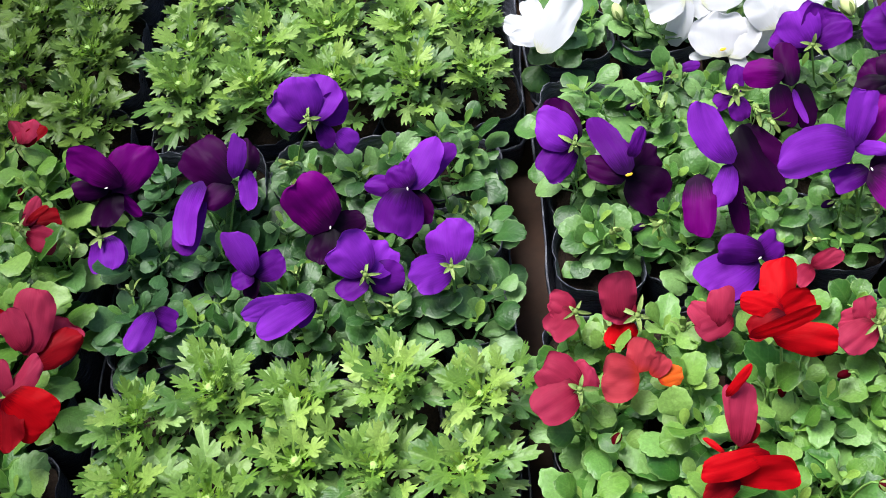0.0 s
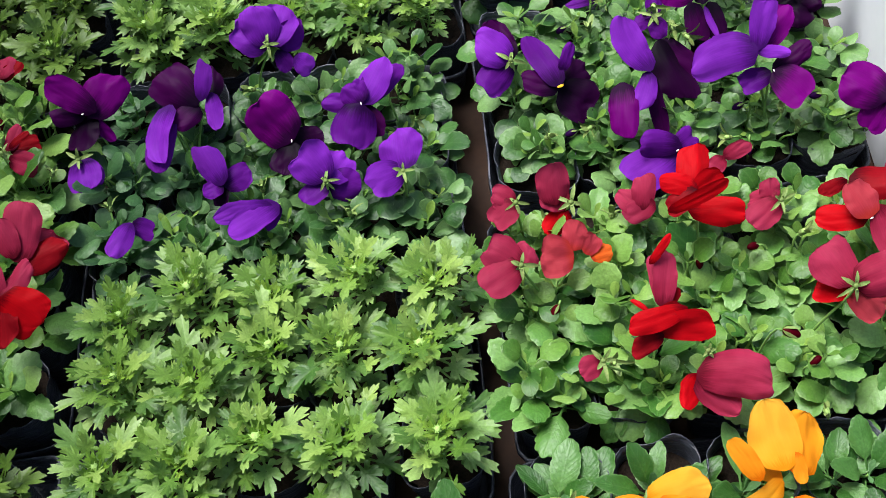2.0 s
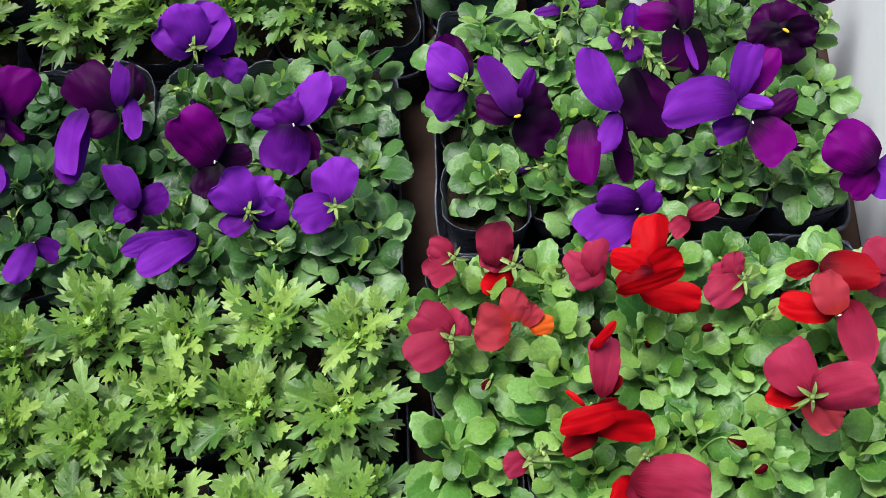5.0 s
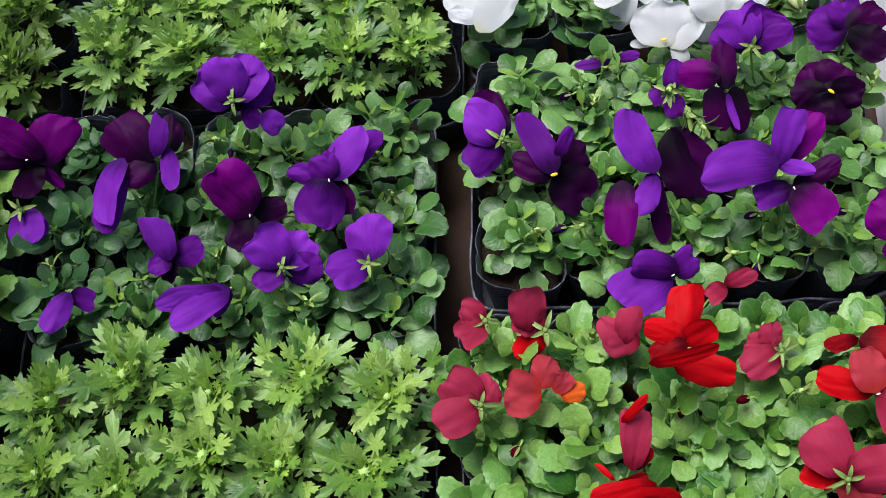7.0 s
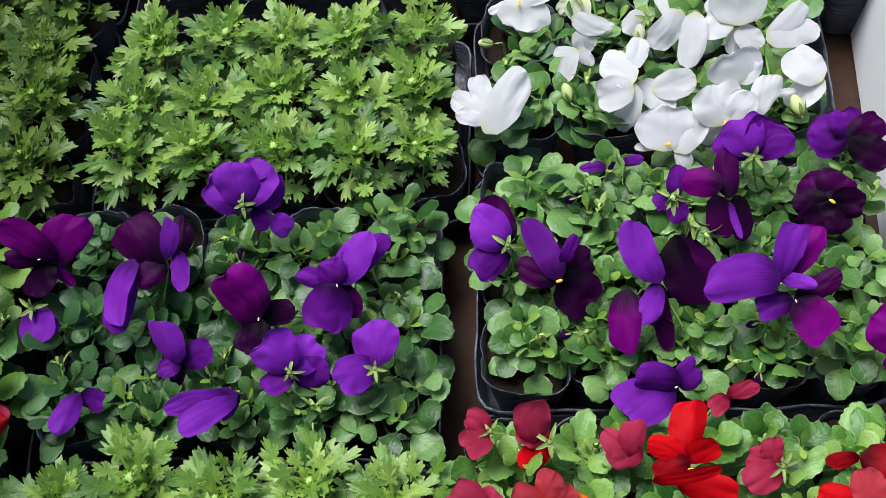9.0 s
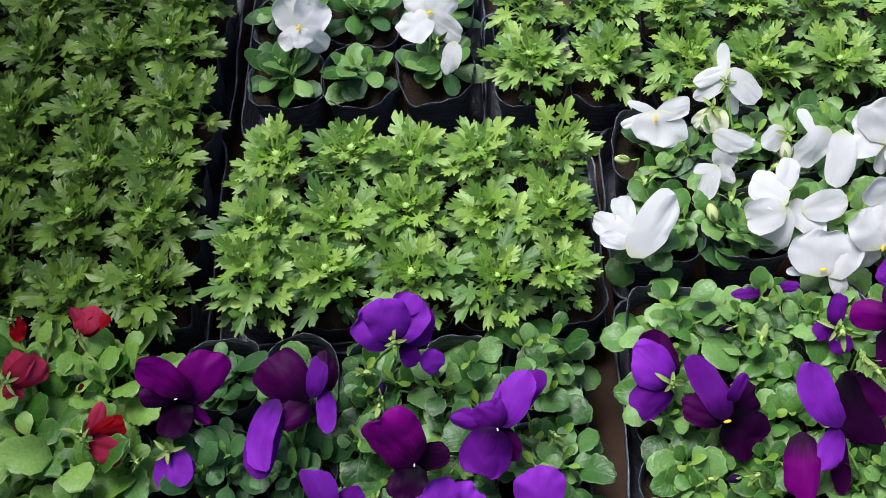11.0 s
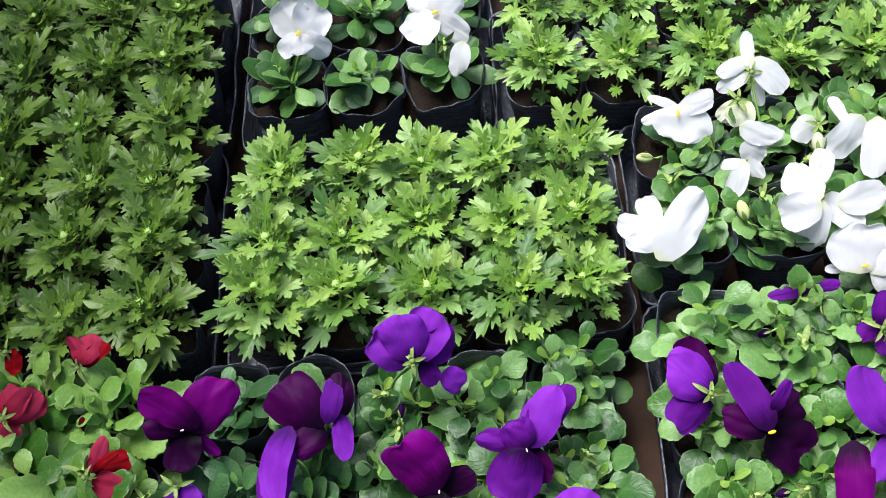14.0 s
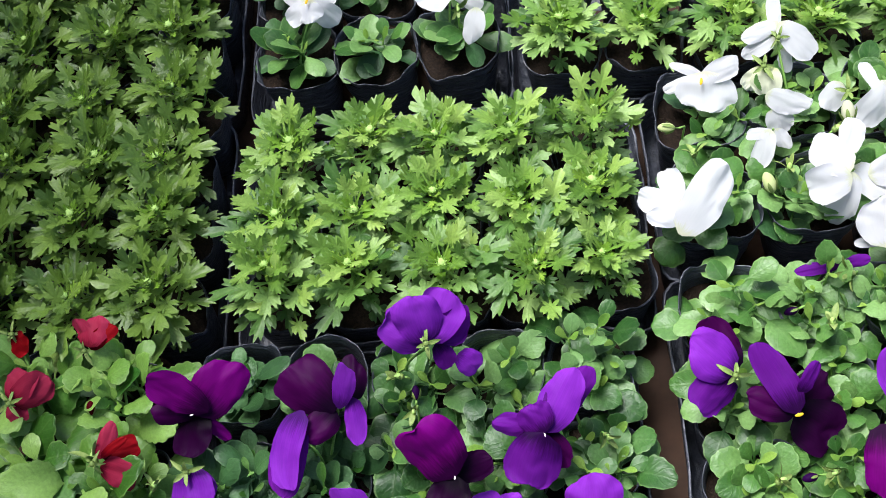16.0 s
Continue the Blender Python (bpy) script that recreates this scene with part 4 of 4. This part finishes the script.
flower("L2", -0.1890, 0.1990, 0.1850, [("P", 298, 26, 18, -21, 6, -3), ("V", 322, 23, 24, -8, 23, -13), ("P", 8, 36, 32, -27, 2, 9, -0.1), ("V", 147, 42, 40, 11, 0, 0), ("V", 60, 44, 39, -5, 0, 0), ("V", 101, 43, 40, 9, 0, 0)], "calyx")
flower("L2", -0.1730, 0.0940, 0.1600, [("K", 16, 33, 25, -26, 0, 0), ("K", 249, 36, 37, 13, 0, 0), ("M", 128, 53, 55, 8, 0, 0)], "eyew")
flower("L2", -0.1010, 0.1240, 0.1650, [("D", 298, 36, 22, -9, 0, 0), ("P", 162, 38, 22, 8, 0, 0), ("P", 54, 68, 32, -19, 0, 0), ("V", 58, 54, 32, -8, 0, 0), ("P", 118, 27, 29, 9, 0, 0), ("P", 244, 45, 47, 15, 0, 0)], "eyew")
flower("L2", -0.1420, 0.0460, 0.1520, [("P", 343, 32, 35, -24, 0, 0), ("P", 213, 30, 25, 6, 0, 0), ("V", 53, 40, 36, -16, 0, 0), ("V", 121, 43, 44, 5, 0, 0)], "calyx")
flower("L2", -0.0670, 0.0480, 0.1500, [("V", 192, 42, 37, 10, 0, 0), ("V", 98, 42, 46, -5, 0, 0)], "calyx")
# flowers of the purple bed
flower("R2", 0.0520, 0.1640, 0.1550, [("D", 109, 49, 32, -14, 0, 0), ("P", 216, 44, 34, 4, 0, 0), ("V", 138, 44, 40, 6, 0, 0)], "calyx")
flower("R2", 0.0980, 0.1350, 0.1380, [("K", 35, 43, 34, -13, 0, 0), ("K", 320, 46, 45, 0, 0, 0), ("D", 161, 44, 27, -3, 0, 0), ("P", 61, 31, 14, 3, 3, 15), ("P", 110, 59, 29, 1, 0, 0)], "eye")
flower("R2", 0.1840, 0.1140, 0.1700, [("D", 276, 66, 18, -13, 0, 0), ("V", 242, 42, 23, 3, 0, 0, 0.06), ("V", 109, 63, 33, -1, 1, -0, 0.1)])
flower("R2", 0.1700, 0.1110, 0.1600, [("M", 263, 57, 32, 12, -13, 2)])
flower("R2", 0.2040, 0.1700, 0.1500, [("D", 309, 53, 31, -2, 0, 0), ("K", 294, 75, 41, 7, 0, 0, -0.06)])
flower("R2", 0.2850, 0.1090, 0.1850, [("M", 47, 58, 32, -7, 0, 0), ("V", 350, 29, 14, 13, 0, 0), ("V", 66, 56, 28, 3, 0, 0, 0.05), ("V", 184, 62, 43, -4, 0, 0, -0.08)])
flower("R2", 0.2990, 0.0950, 0.1680, [("P", 195, 36, 25, -11, 0, 0), ("D", 24, 45, 21, 4, 0, 0), ("M", 317, 43, 40, 20, 0, 0)], "eyew")
flower("R2", 0.2570, 0.2060, 0.1550, [("K", 284, 45, 21, -3, 7, 2), ("D", 95, 40, 24, -8, 1, -0), ("D", 281, 44, 25, 4, -13, 3), ("M", 164, 38, 28, -6, -6, 11), ("V", 279, 36, 8, 12, -0, -4)])
flower("R2", 0.2820, 0.2470, 0.1600, [("P", 157, 39, 34, -16, 0, 3, -0.08), ("P", 18, 39, 34, 6, 0, 3, 0.08), ("P", 59, 41, 39, 7, 0, 0), ("V", 116, 42, 41, -0, 0, 0)], "calyx")
flower("R2", 0.3500, 0.2060, 0.1430, [("D", 62, 30, 38, -2, 0, 0), ("D", 128, 32, 38, -17, 0, 0), ("K", 189, 36, 30, -14, 0, 0), ("K", 350, 33, 30, 15, 0, 0), ("K", 266, 30, 46, 10, 0, 0)], "eye")
flower("R2", 0.3760, 0.2690, 0.1500, [("P", 96, 30, 40, -5, 0, 0), ("P", 172, 38, 42, -15, 0, 0), ("D", 30, 36, 30, 2, 0, 0), ("K", 322, 46, 32, 18, 0, 0)])
flower("R2", 0.1620, 0.2680, 0.1200, [("P", 183, 38, 12, 0, 0, 0), ("P", 13, 27, 11, 4, 0, 0)])
flower("R2", 0.2110, 0.2250, 0.1250, [("P", 76, 32, 20, -6, 0, 0), ("P", 193, 22, 17, -7, 0, 0), ("P", 283, 26, 21, 4, 0, 0)], "calyx")
flower("R2", 0.1920, 0.0220, 0.1600, [("V", 203, 54, 44, 0, 0, -2), ("P", 26, 30, 26, -6, 0, 2), ("P", 166, 46, 27, 14, 5, 4)], "eyew")
# flowers of the purple bed
flower("R2", 0.3980, 0.0500, 0.1600, [("V", 322, 32, 44, 8, 0, 0), ("M", 229, 36, 31, -17, 0, 0), ("M", 137, 48, 47, -7, 0, 0)])
# flowers of the red bed
flower("R1", 0.0350, -0.0160, 0.1650, [("C", 154, 26, 24, -0, 0, 0), ("C", 216, 31, 28, 6, 0, 0)], "calyx")
flower("R1", 0.0840, -0.0270, 0.1700, [("R", 222, 30, 23, -12, -3, -6), ("C", 159, 31, 25, -3, 0, 0), ("C", 91, 39, 33, 9, -13, -1)], "calyx")
flower("R1", 0.0310, -0.0910, 0.1780, [("C", 53, 20, 27, -11, 0, 0), ("C", 139, 39, 33, -2, 0, 0), ("C", 199, 39, 36, 8, 0, 0)], "calyx")
flower("R1", 0.0830, -0.0800, 0.1650, [("T", 6, 21, 18, -1, 11, -3), ("O", 45, 22, 18, -7, 6, 0), ("O", 72, 27, 25, -0, -5, 4), ("O", 182, 30, 39, 4, -4, 1)])
flower("R1", 0.1600, -0.0340, 0.1650, [("C", 123, 35, 20, -4, -11, -13), ("C", 90, 35, 23, 7, -10, -7), ("C", 205, 29, 23, 4, 0, 0)])
flower("R1", 0.1920, -0.0580, 0.2000, [("R", 80, 45, 31, -10, -2, 7), ("R", 24, 32, 23, 6, -5, 5), ("R", 155, 32, 21, -9, -1, 7), ("B", 199, 35, 21, -8, -0, 4), ("R", 346, 51, 26, 14, -12, -10), ("R", 17, 65, 14, 32, -30, -10)], "eye")
flower("R1", 0.2360, 0.0160, 0.1500, [("C", 15, 28, 17, 12, 0, 0), ("C", 226, 21, 18, -10, 0, 0)])
flower("R1", 0.2710, -0.0470, 0.1600, [("C", 91, 20, 22, -9, -6, 1), ("C", 169, 30, 23, -14, 0, 0), ("C", 215, 34, 28, -4, 0, 0)], "calyx")
flower("R1", 0.1460, -0.1440, 0.1650, [("B", 53, 22, 17, -9, 0, 0), ("C", 91, 48, 14, -11, 0, 0), ("C", 79, 56, 22, 2, 0, 0), ("R", 48, 30, 8, 12, -7, 39)])
flower("R1", 0.1360, -0.1580, 0.1900, [("R", 136, 22, 5, -19, -5, -1), ("B", 14, 31, 15, 1, -10, -8), ("R", 0, 50, 29, 7, -4, -14), ("B", 198, 31, 19, -1, 3, -21), ("R", 194, 59, 21, 4, 25, -1)])
flower("R1", 0.0860, -0.1930, 0.1800, [("C", 205, 22, 20, 4, 0, 0)], "calyx")
flower("R1", 0.1730, -0.1900, 0.1700, [("R", 246, 29, 21, -5, -10, -19), ("C", 312, 45, 33, 12, -9, -20), ("C", 348, 65, 41, 19, -11, -19, 0.06)], "calyx")
flower("R1", 0.3290, -0.0480, 0.1800, [("B", 200, 29, 14, -25, 0, 0), ("B", 348, 48, 33, 22, 0, 0)])
flower("R1", 0.3330, -0.0930, 0.1850, [("R", 171, 43, 26, -23, 0, 0), ("C", 289, 58, 30, -1, 8, 11), ("O", 105, 35, 30, -6, 0, 0)], "eyew")
flower("R1", 0.2990, -0.1570, 0.1880, [("R", 178, 31, 28, -29, 0, 0), ("O", 306, 36, 30, 6, 0, 0), ("C", 118, 45, 41, -12, 0, 0), ("C", 19, 51, 38, 23, 0, 0)], "calyx")
flower("R1", 0.3940, -0.0550, 0.1750, [("C", 133, 33, 32, -9, 0, 0), ("C", 215, 30, 30, -18, 0, 0)])
# flowers of the orange bed
flower("R0", 0.2150, -0.3020, 0.1750, [("A", 270, 24, 12, 9, 5, 12), ("A", 68, 50, 38, -18, 4, -6), ("Y", 99, 56, 43, -17, -5, 0), ("A", 116, 40, 18, -12, -26, -5)])
# flowers of the orange bed
flower("R0", 0.2080, -0.3070, 0.1650, [("Y", 147, 37, 16, -23, 0, 0), ("Y", 206, 55, 25, 3, 0, 0, 0.14)])
flower("R0", 0.0990, -0.3070, 0.1600, [("A", 188, 32, 32, -4, 8, -10), ("A", 296, 42, 44, 8, 2, -4), ("Y", 12, 54, 32, 3, 2, 0), ("A", 330, 60, 42, 16, 4, -6)], "calyx")
flower("R0", 0.0420, -0.2990, 0.1550, [("Y", 313, 58, 30, 6, 0, 0), ("A", 290, 56, 45, 19, 0, 0)], "calyx")
flower("R0", 0.1970, -0.3730, 0.1650, [("A", 39, 53, 33, -8, 0, 0), ("A", 160, 50, 44, -17, 0, 0), ("A", 96, 42, 78, -8, 4, 0)])
flower("R0", 0.2140, -0.3210, 0.1600, [("A", 318, 56, 25, 15, 0, 0), ("A", 300, 66, 26, 25, 0, 0, 0.06)])
flower("R0", 0.0070, -0.3570, 0.1600, [("Y", 94, 24, 37, -13, 0, 0)])
# flowers of the second orange bed
flower("L0", -0.2480, -0.3250, 0.1600, [("A", 0, 53, 20, -23, 0, 0), ("A", 44, 59, 24, -23, 0, 0), ("A", 23, 57, 22, -14, 0, 0)])
flower("L0", -0.0560, -0.3480, 0.1550, [("Y", 82, 33, 39, -13, 0, 0), ("Y", 31, 26, 22, -19, 0, 0)])
flower("L0", -0.1330, -0.3140, 0.1400, [("G", 48, 16, 10, -13, 0, 0)])
# flowers of the white bed
flower("R3", 0.0370, 0.3230, 0.1300, [("W", 104, 36, 24, -8, -6, 10), ("W", 146, 46, 26, -2, -2, -2), ("W", 165, 30, 18, 10, -6, -4), ("W", 52, 70, 38, 9, -7, -16)])
flower("R3", 0.0680, 0.4640, 0.1300, [("W", 147, 34, 10, -4, 4, 4), ("W", 192, 33, 13, -9, -2, 4), ("W", 26, 41, 23, 5, 1, 1), ("W", 266, 37, 59, 0, 5, 9)], "eye")
flower("R3", 0.1420, 0.4980, 0.1400, [("W", 92, 33, 14, -1, 1, 7), ("W", 269, 24, 14, -13, 8, -9), ("W", 207, 33, 17, -9, -1, 1), ("W", 205, 36, 17, -7, 2, 15), ("W", 310, 45, 27, 5, 2, 14)], "calyx")
flower("R3", 0.1280, 0.4750, 0.1300, [("X", 228, 26, 20, -9, 2, -1), ("X", 266, 28, 30, -2, 4, -0)], "calyx")
flower("R3", 0.1300, 0.4240, 0.1300, [("W", 3, 26, 12, 3, 12, 2), ("W", 288, 28, 26, -2, 1, 4), ("W", 332, 39, 24, 9, -7, 16)])
flower("R3", 0.1290, 0.4080, 0.1250, [("W", 299, 22, 16, -5, 1, -0), ("W", 180, 27, 12, -6, -2, -3), ("W", 250, 37, 20, -0, -5, 0)])
flower("R3", 0.2340, 0.4180, 0.1400, [("W", 108, 33, 12, -8, -12, 8), ("W", 233, 47, 32, -10, 1, 16), ("W", 263, 55, 30, 1, 14, 14)])
flower("R3", 0.2890, 0.4110, 0.1450, [("W", 262, 27, 16, -14, -1, -1), ("W", 303, 33, 26, 0, 2, -0), ("W", 157, 38, 45, -12, -3, 1), ("W", 92, 46, 57, 10, 1, -0)])
flower("R3", 0.3170, 0.3980, 0.1400, [("W", 36, 55, 25, 15, 1, -1), ("W", 16, 53, 31, 22, 0, -2)])
flower("R3", 0.2860, 0.3530, 0.1400, [("W", 59, 33, 33, 9, -3, -7), ("W", 101, 36, 59, 5, -3, -7)])
flower("R3", 0.1850, 0.3470, 0.1450, [("W", 75, 35, 22, -4, -5, 13), ("W", 257, 54, 27, -9, -3, -2), ("W", 138, 42, 35, -6, -4, -0), ("W", 190, 43, 34, -4, -5, -6)])
flower("R3", 0.1950, 0.3620, 0.1350, [("W", 323, 52, 30, 5, -9, -7), ("W", 10, 44, 32, 12, 5, -14)])
flower("R3", 0.2110, 0.2900, 0.1180, [("W", 184, 26, 10, -19, -6, -1), ("W", 299, 27, 18, 3, 10, 0), ("W", 54, 45, 37, 5, 5, -7), ("W", 92, 48, 58, 4, -1, -7)], "eye")
flower("R3", 0.2680, 0.3070, 0.1250, [("W", 216, 29, 22, -19, -0, -2), ("W", 59, 39, 33, 4, 3, -1), ("W", 109, 44, 54, -0, -0, -1)], "eye")
flower("R3", 0.2940, 0.3180, 0.1250, [("W", 66, 44, 28, 11, 4, -2)])
flower("R3", 0.3630, 0.3400, 0.1350, [("W", 183, 25, 8, -26, -23, -3), ("W", 215, 44, 30, -20, 4, 7), ("W", 133, 44, 40, -7, 1, 5)])
flower("R3", 0.2020, 0.4450, 0.1200, [("W", 233, 28, 25, -5, -4, 9)], "calyx")
# flowers of the small white bed
flower("BW", -0.3090, 0.6030, 0.1350, [("W", 116, 40, 47, 5, -1, -1), ("W", 50, 40, 46, -6, 2, -1), ("W", 322, 37, 28, -16, 0, 0), ("W", 223, 32, 22, 3, 0, 0), ("W", 274, 22, 27, -5, 0, 0)], "eye")
flower("BW", -0.1640, 0.6110, 0.1400, [("W", 124, 37, 38, 2, 0, 0), ("W", 46, 37, 38, 0, 0, 0), ("W", 221, 42, 38, -4, 0, 0), ("W", 314, 43, 29, -5, 0, 0)], "eye")
flower("BW", -0.1400, 0.5630, 0.1500, [("W", 258, 37, 23, -2, 3, -0)])
# flowers of the side red bed
flower("FL1", -0.5580, 0.2440, 0.1600, [("B", 305, 21, 26, -5, 0, 0)], "calyx")
flower("FL1", -0.4850, 0.2220, 0.1650, [("C", 108, 24, 18, -4, 0, 2), ("B", 44, 28, 16, -14, 2, 0), ("C", 70, 28, 26, -8, 2, 2)], "calyx")
flower("FL1", -0.5450, 0.1790, 0.1650, [("C", 272, 20, 20, 3, 0, 0), ("C", 67, 30, 30, -18, 0, 0), ("C", 22, 37, 30, -21, 0, 0)], "calyx")
flower("FL1", -0.4650, 0.1230, 0.1650, [("B", 14, 32, 22, -14, 4, 2), ("C", 332, 33, 26, -8, 3, -4), ("C", 62, 32, 15, -6, 3, 2), ("B", 38, 28, 8, 4, 6, 4)], "calyx")
# flowers of the side red bed
flower("FL1", -0.4310, -0.0170, 0.1750, [("C", 37, 50, 40, -29, 0, 0), ("B", 20, 46, 30, -10, 0, -6), ("C", 76, 60, 36, -3, 0, 0), ("C", 110, 40, 26, 12, 0, 4)])
flower("FL1", -0.4360, -0.0610, 0.1850, [("C", 100, 34, 13, -4, 0, 0), ("C", 243, 33, 18, 9, 0, 0), ("C", 48, 42, 23, -22, 0, 0), ("B", 273, 43, 29, 1, 0, 0), ("R", 317, 43, 50, -11, 0, 0)])
flower("FL1", -0.4670, 0.0280, 0.1600, [("R", 162, 24, 23, 25, 0, 0)])
# closed buds
flower_bud("L2", -0.1240, -0.0050, 0.1300, "P", 270, -30)
flower_bud("L2", -0.2070, 0.1680, 0.1300, "P", 90, 20)
flower_bud("R2", 0.1080, 0.0840, 0.1300, "P", 190, -10)
flower_bud("R2", 0.2700, 0.0430, 0.1300, "P", 260, -30)
flower_bud("R2", 0.1190, 0.2280, 0.1250, "P", 190, -20)
flower_bud("R2", 0.2760, 0.0910, 0.1300, "P", 190, -20)
flower_bud("R1", 0.2350, -0.1880, 0.1850, "B", 340, -20, 1.3)
flower_bud("R1", 0.1920, -0.0880, 0.1500, "B", 260, -30)
flower_bud("R1", 0.0600, -0.1200, 0.1500, "B", 230, -20)
flower_bud("R3", 0.1180, 0.3440, 0.1200, "X", 110, 30, 1.6)
flower_bud("R3", 0.0400, 0.4180, 0.1250, "X", 170, 0, 1.3)
flower_bud("R3", 0.3440, 0.3130, 0.1250, "X", 110, 20, 1.8)
flower_bud("R3", 0.1910, 0.3980, 0.1400, "W", 90, 20, 1.7)
flower_bud("BW", -0.3450, 0.5800, 0.1150, "X", 190, 0, 1.2)
flower_bud("R2", 0.1400, 0.2040, 0.1400, "L", 100, 60, 1.2)
flower_bud("R2", 0.1250, 0.0870, 0.1300, "L", 200, 10)
flower_bud("R2", 0.0760, 0.0800, 0.1300, "L", 20, 20, 1.1)
flower_bud("R2", 0.2060, 0.2050, 0.1650, "L", 250, 20, 1.2)
flower_bud("R2", 0.2200, 0.1840, 0.1600, "L", 280, -20, 1.3)
flower_bud("R2", 0.2560, 0.0550, 0.1250, "L", 180, 20)
flower_bud("R2", 0.3210, 0.0560, 0.1200, "L", 60, 20)
flower_bud("R2", 0.3530, 0.0890, 0.1300, "P", 180, 0)
flower_bud("L2", -0.0750, 0.1560, 0.1450, "L", 60, 30)
flower_bud("L2", -0.0530, 0.1280, 0.1300, "L", 300, 30)
flower_bud("L2", -0.3660, 0.0610, 0.1300, "L", 100, 40)
flower_bud("L2", -0.2910, 0.1260, 0.1600, "L", 150, 10)
flower_bud("FL1", -0.4820, 0.1670, 0.1500, "B", 90, 30)
flower_bud("R1", 0.2580, -0.2070, 0.1500, "B", 20, 30)
flower_bud("R1", 0.2450, -0.0850, 0.1500, "B", 200, 20)
flower_bud("R2", 0.2320, 0.1740, 0.1500, "L", 300, 0, 1.1)
flower_bud("R2", 0.3090, 0.0740, 0.1300, "L", 90, 40)
flower_bud("R2", 0.3920, 0.2120, 0.1400, "L", 90, 50, 1.1)
flower_bud("R2", 0.1690, 0.2550, 0.1300, "L", 200, 10, 1.1)
flower_bud("L2", -0.2170, 0.1860, 0.1400, "L", 170, 20, 1.1)
flower_bud("L2", -0.2060, 0.1580, 0.1400, "L", 250, 30)
flower_bud("L2", -0.1240, 0.0150, 0.1350, "L", 90, 60)
flower_bud("L2", -0.2130, 0.0680, 0.1200, "L", 90, 50)
flower_bud("FL1", -0.4670, 0.1200, 0.1650, "L", 100, 40, 1.3)
flower_bud("FL1", -0.4220, 0.1000, 0.1500, "L", 60, 40)
flower_bud("R1", 0.0580, -0.0330, 0.1500, "L", 60, 40)
flower_bud("R1", 0.1230, -0.0290, 0.1400, "L", 80, 50, 1.1)
flower_bud("R1", 0.2810, -0.0840, 0.1600, "L", 0, 40)
flower_bud("R1", 0.0970, -0.1780, 0.1500, "L", 280, 20, 1.1)
flower_bud("R1", 0.2670, -0.2460, 0.1300, "L", 90, 40)
flower_bud("BW", -0.1560, 0.5750, 0.1400, "L", 270, 10)
flower_bud("R3", 0.1760, 0.3920, 0.1400, "L", 20, 20, 1.2)
flower_bud("R3", 0.1360, 0.3650, 0.1200, "L", 90, 50, 1.1)
flower_bud("R3", 0.0540, 0.3890, 0.1200, "L", 90, 50, 1.1)

# Each pansy's label says how far it is in bloom.
HUES = {"L2": ("violet", "rounded"), "R2": ("purple", "rounded"), "R1": ("red", "scalloped"), "FL1": ("crimson", "scalloped"), "R3": ("white", "small"), "BW": ("white", "compact"), "R0": ("orange", "oval"), "L0": ("orange", "oval")}
for bed, (hue, leaf) in HUES.items():
    for plant in PLANTS[bed]:
        count = BLOOMS.get(plant.name, 0)
        bloom = "pansy not in flower" if count == 0 else f"pansy with one {hue} flower" if count == 1 else f"pansy with several {hue} flowers"
        tagged(plant, f"{bloom} and {leaf} leaves in black pot" if count else f"{bloom} yet with {leaf} green leaves in black pot")
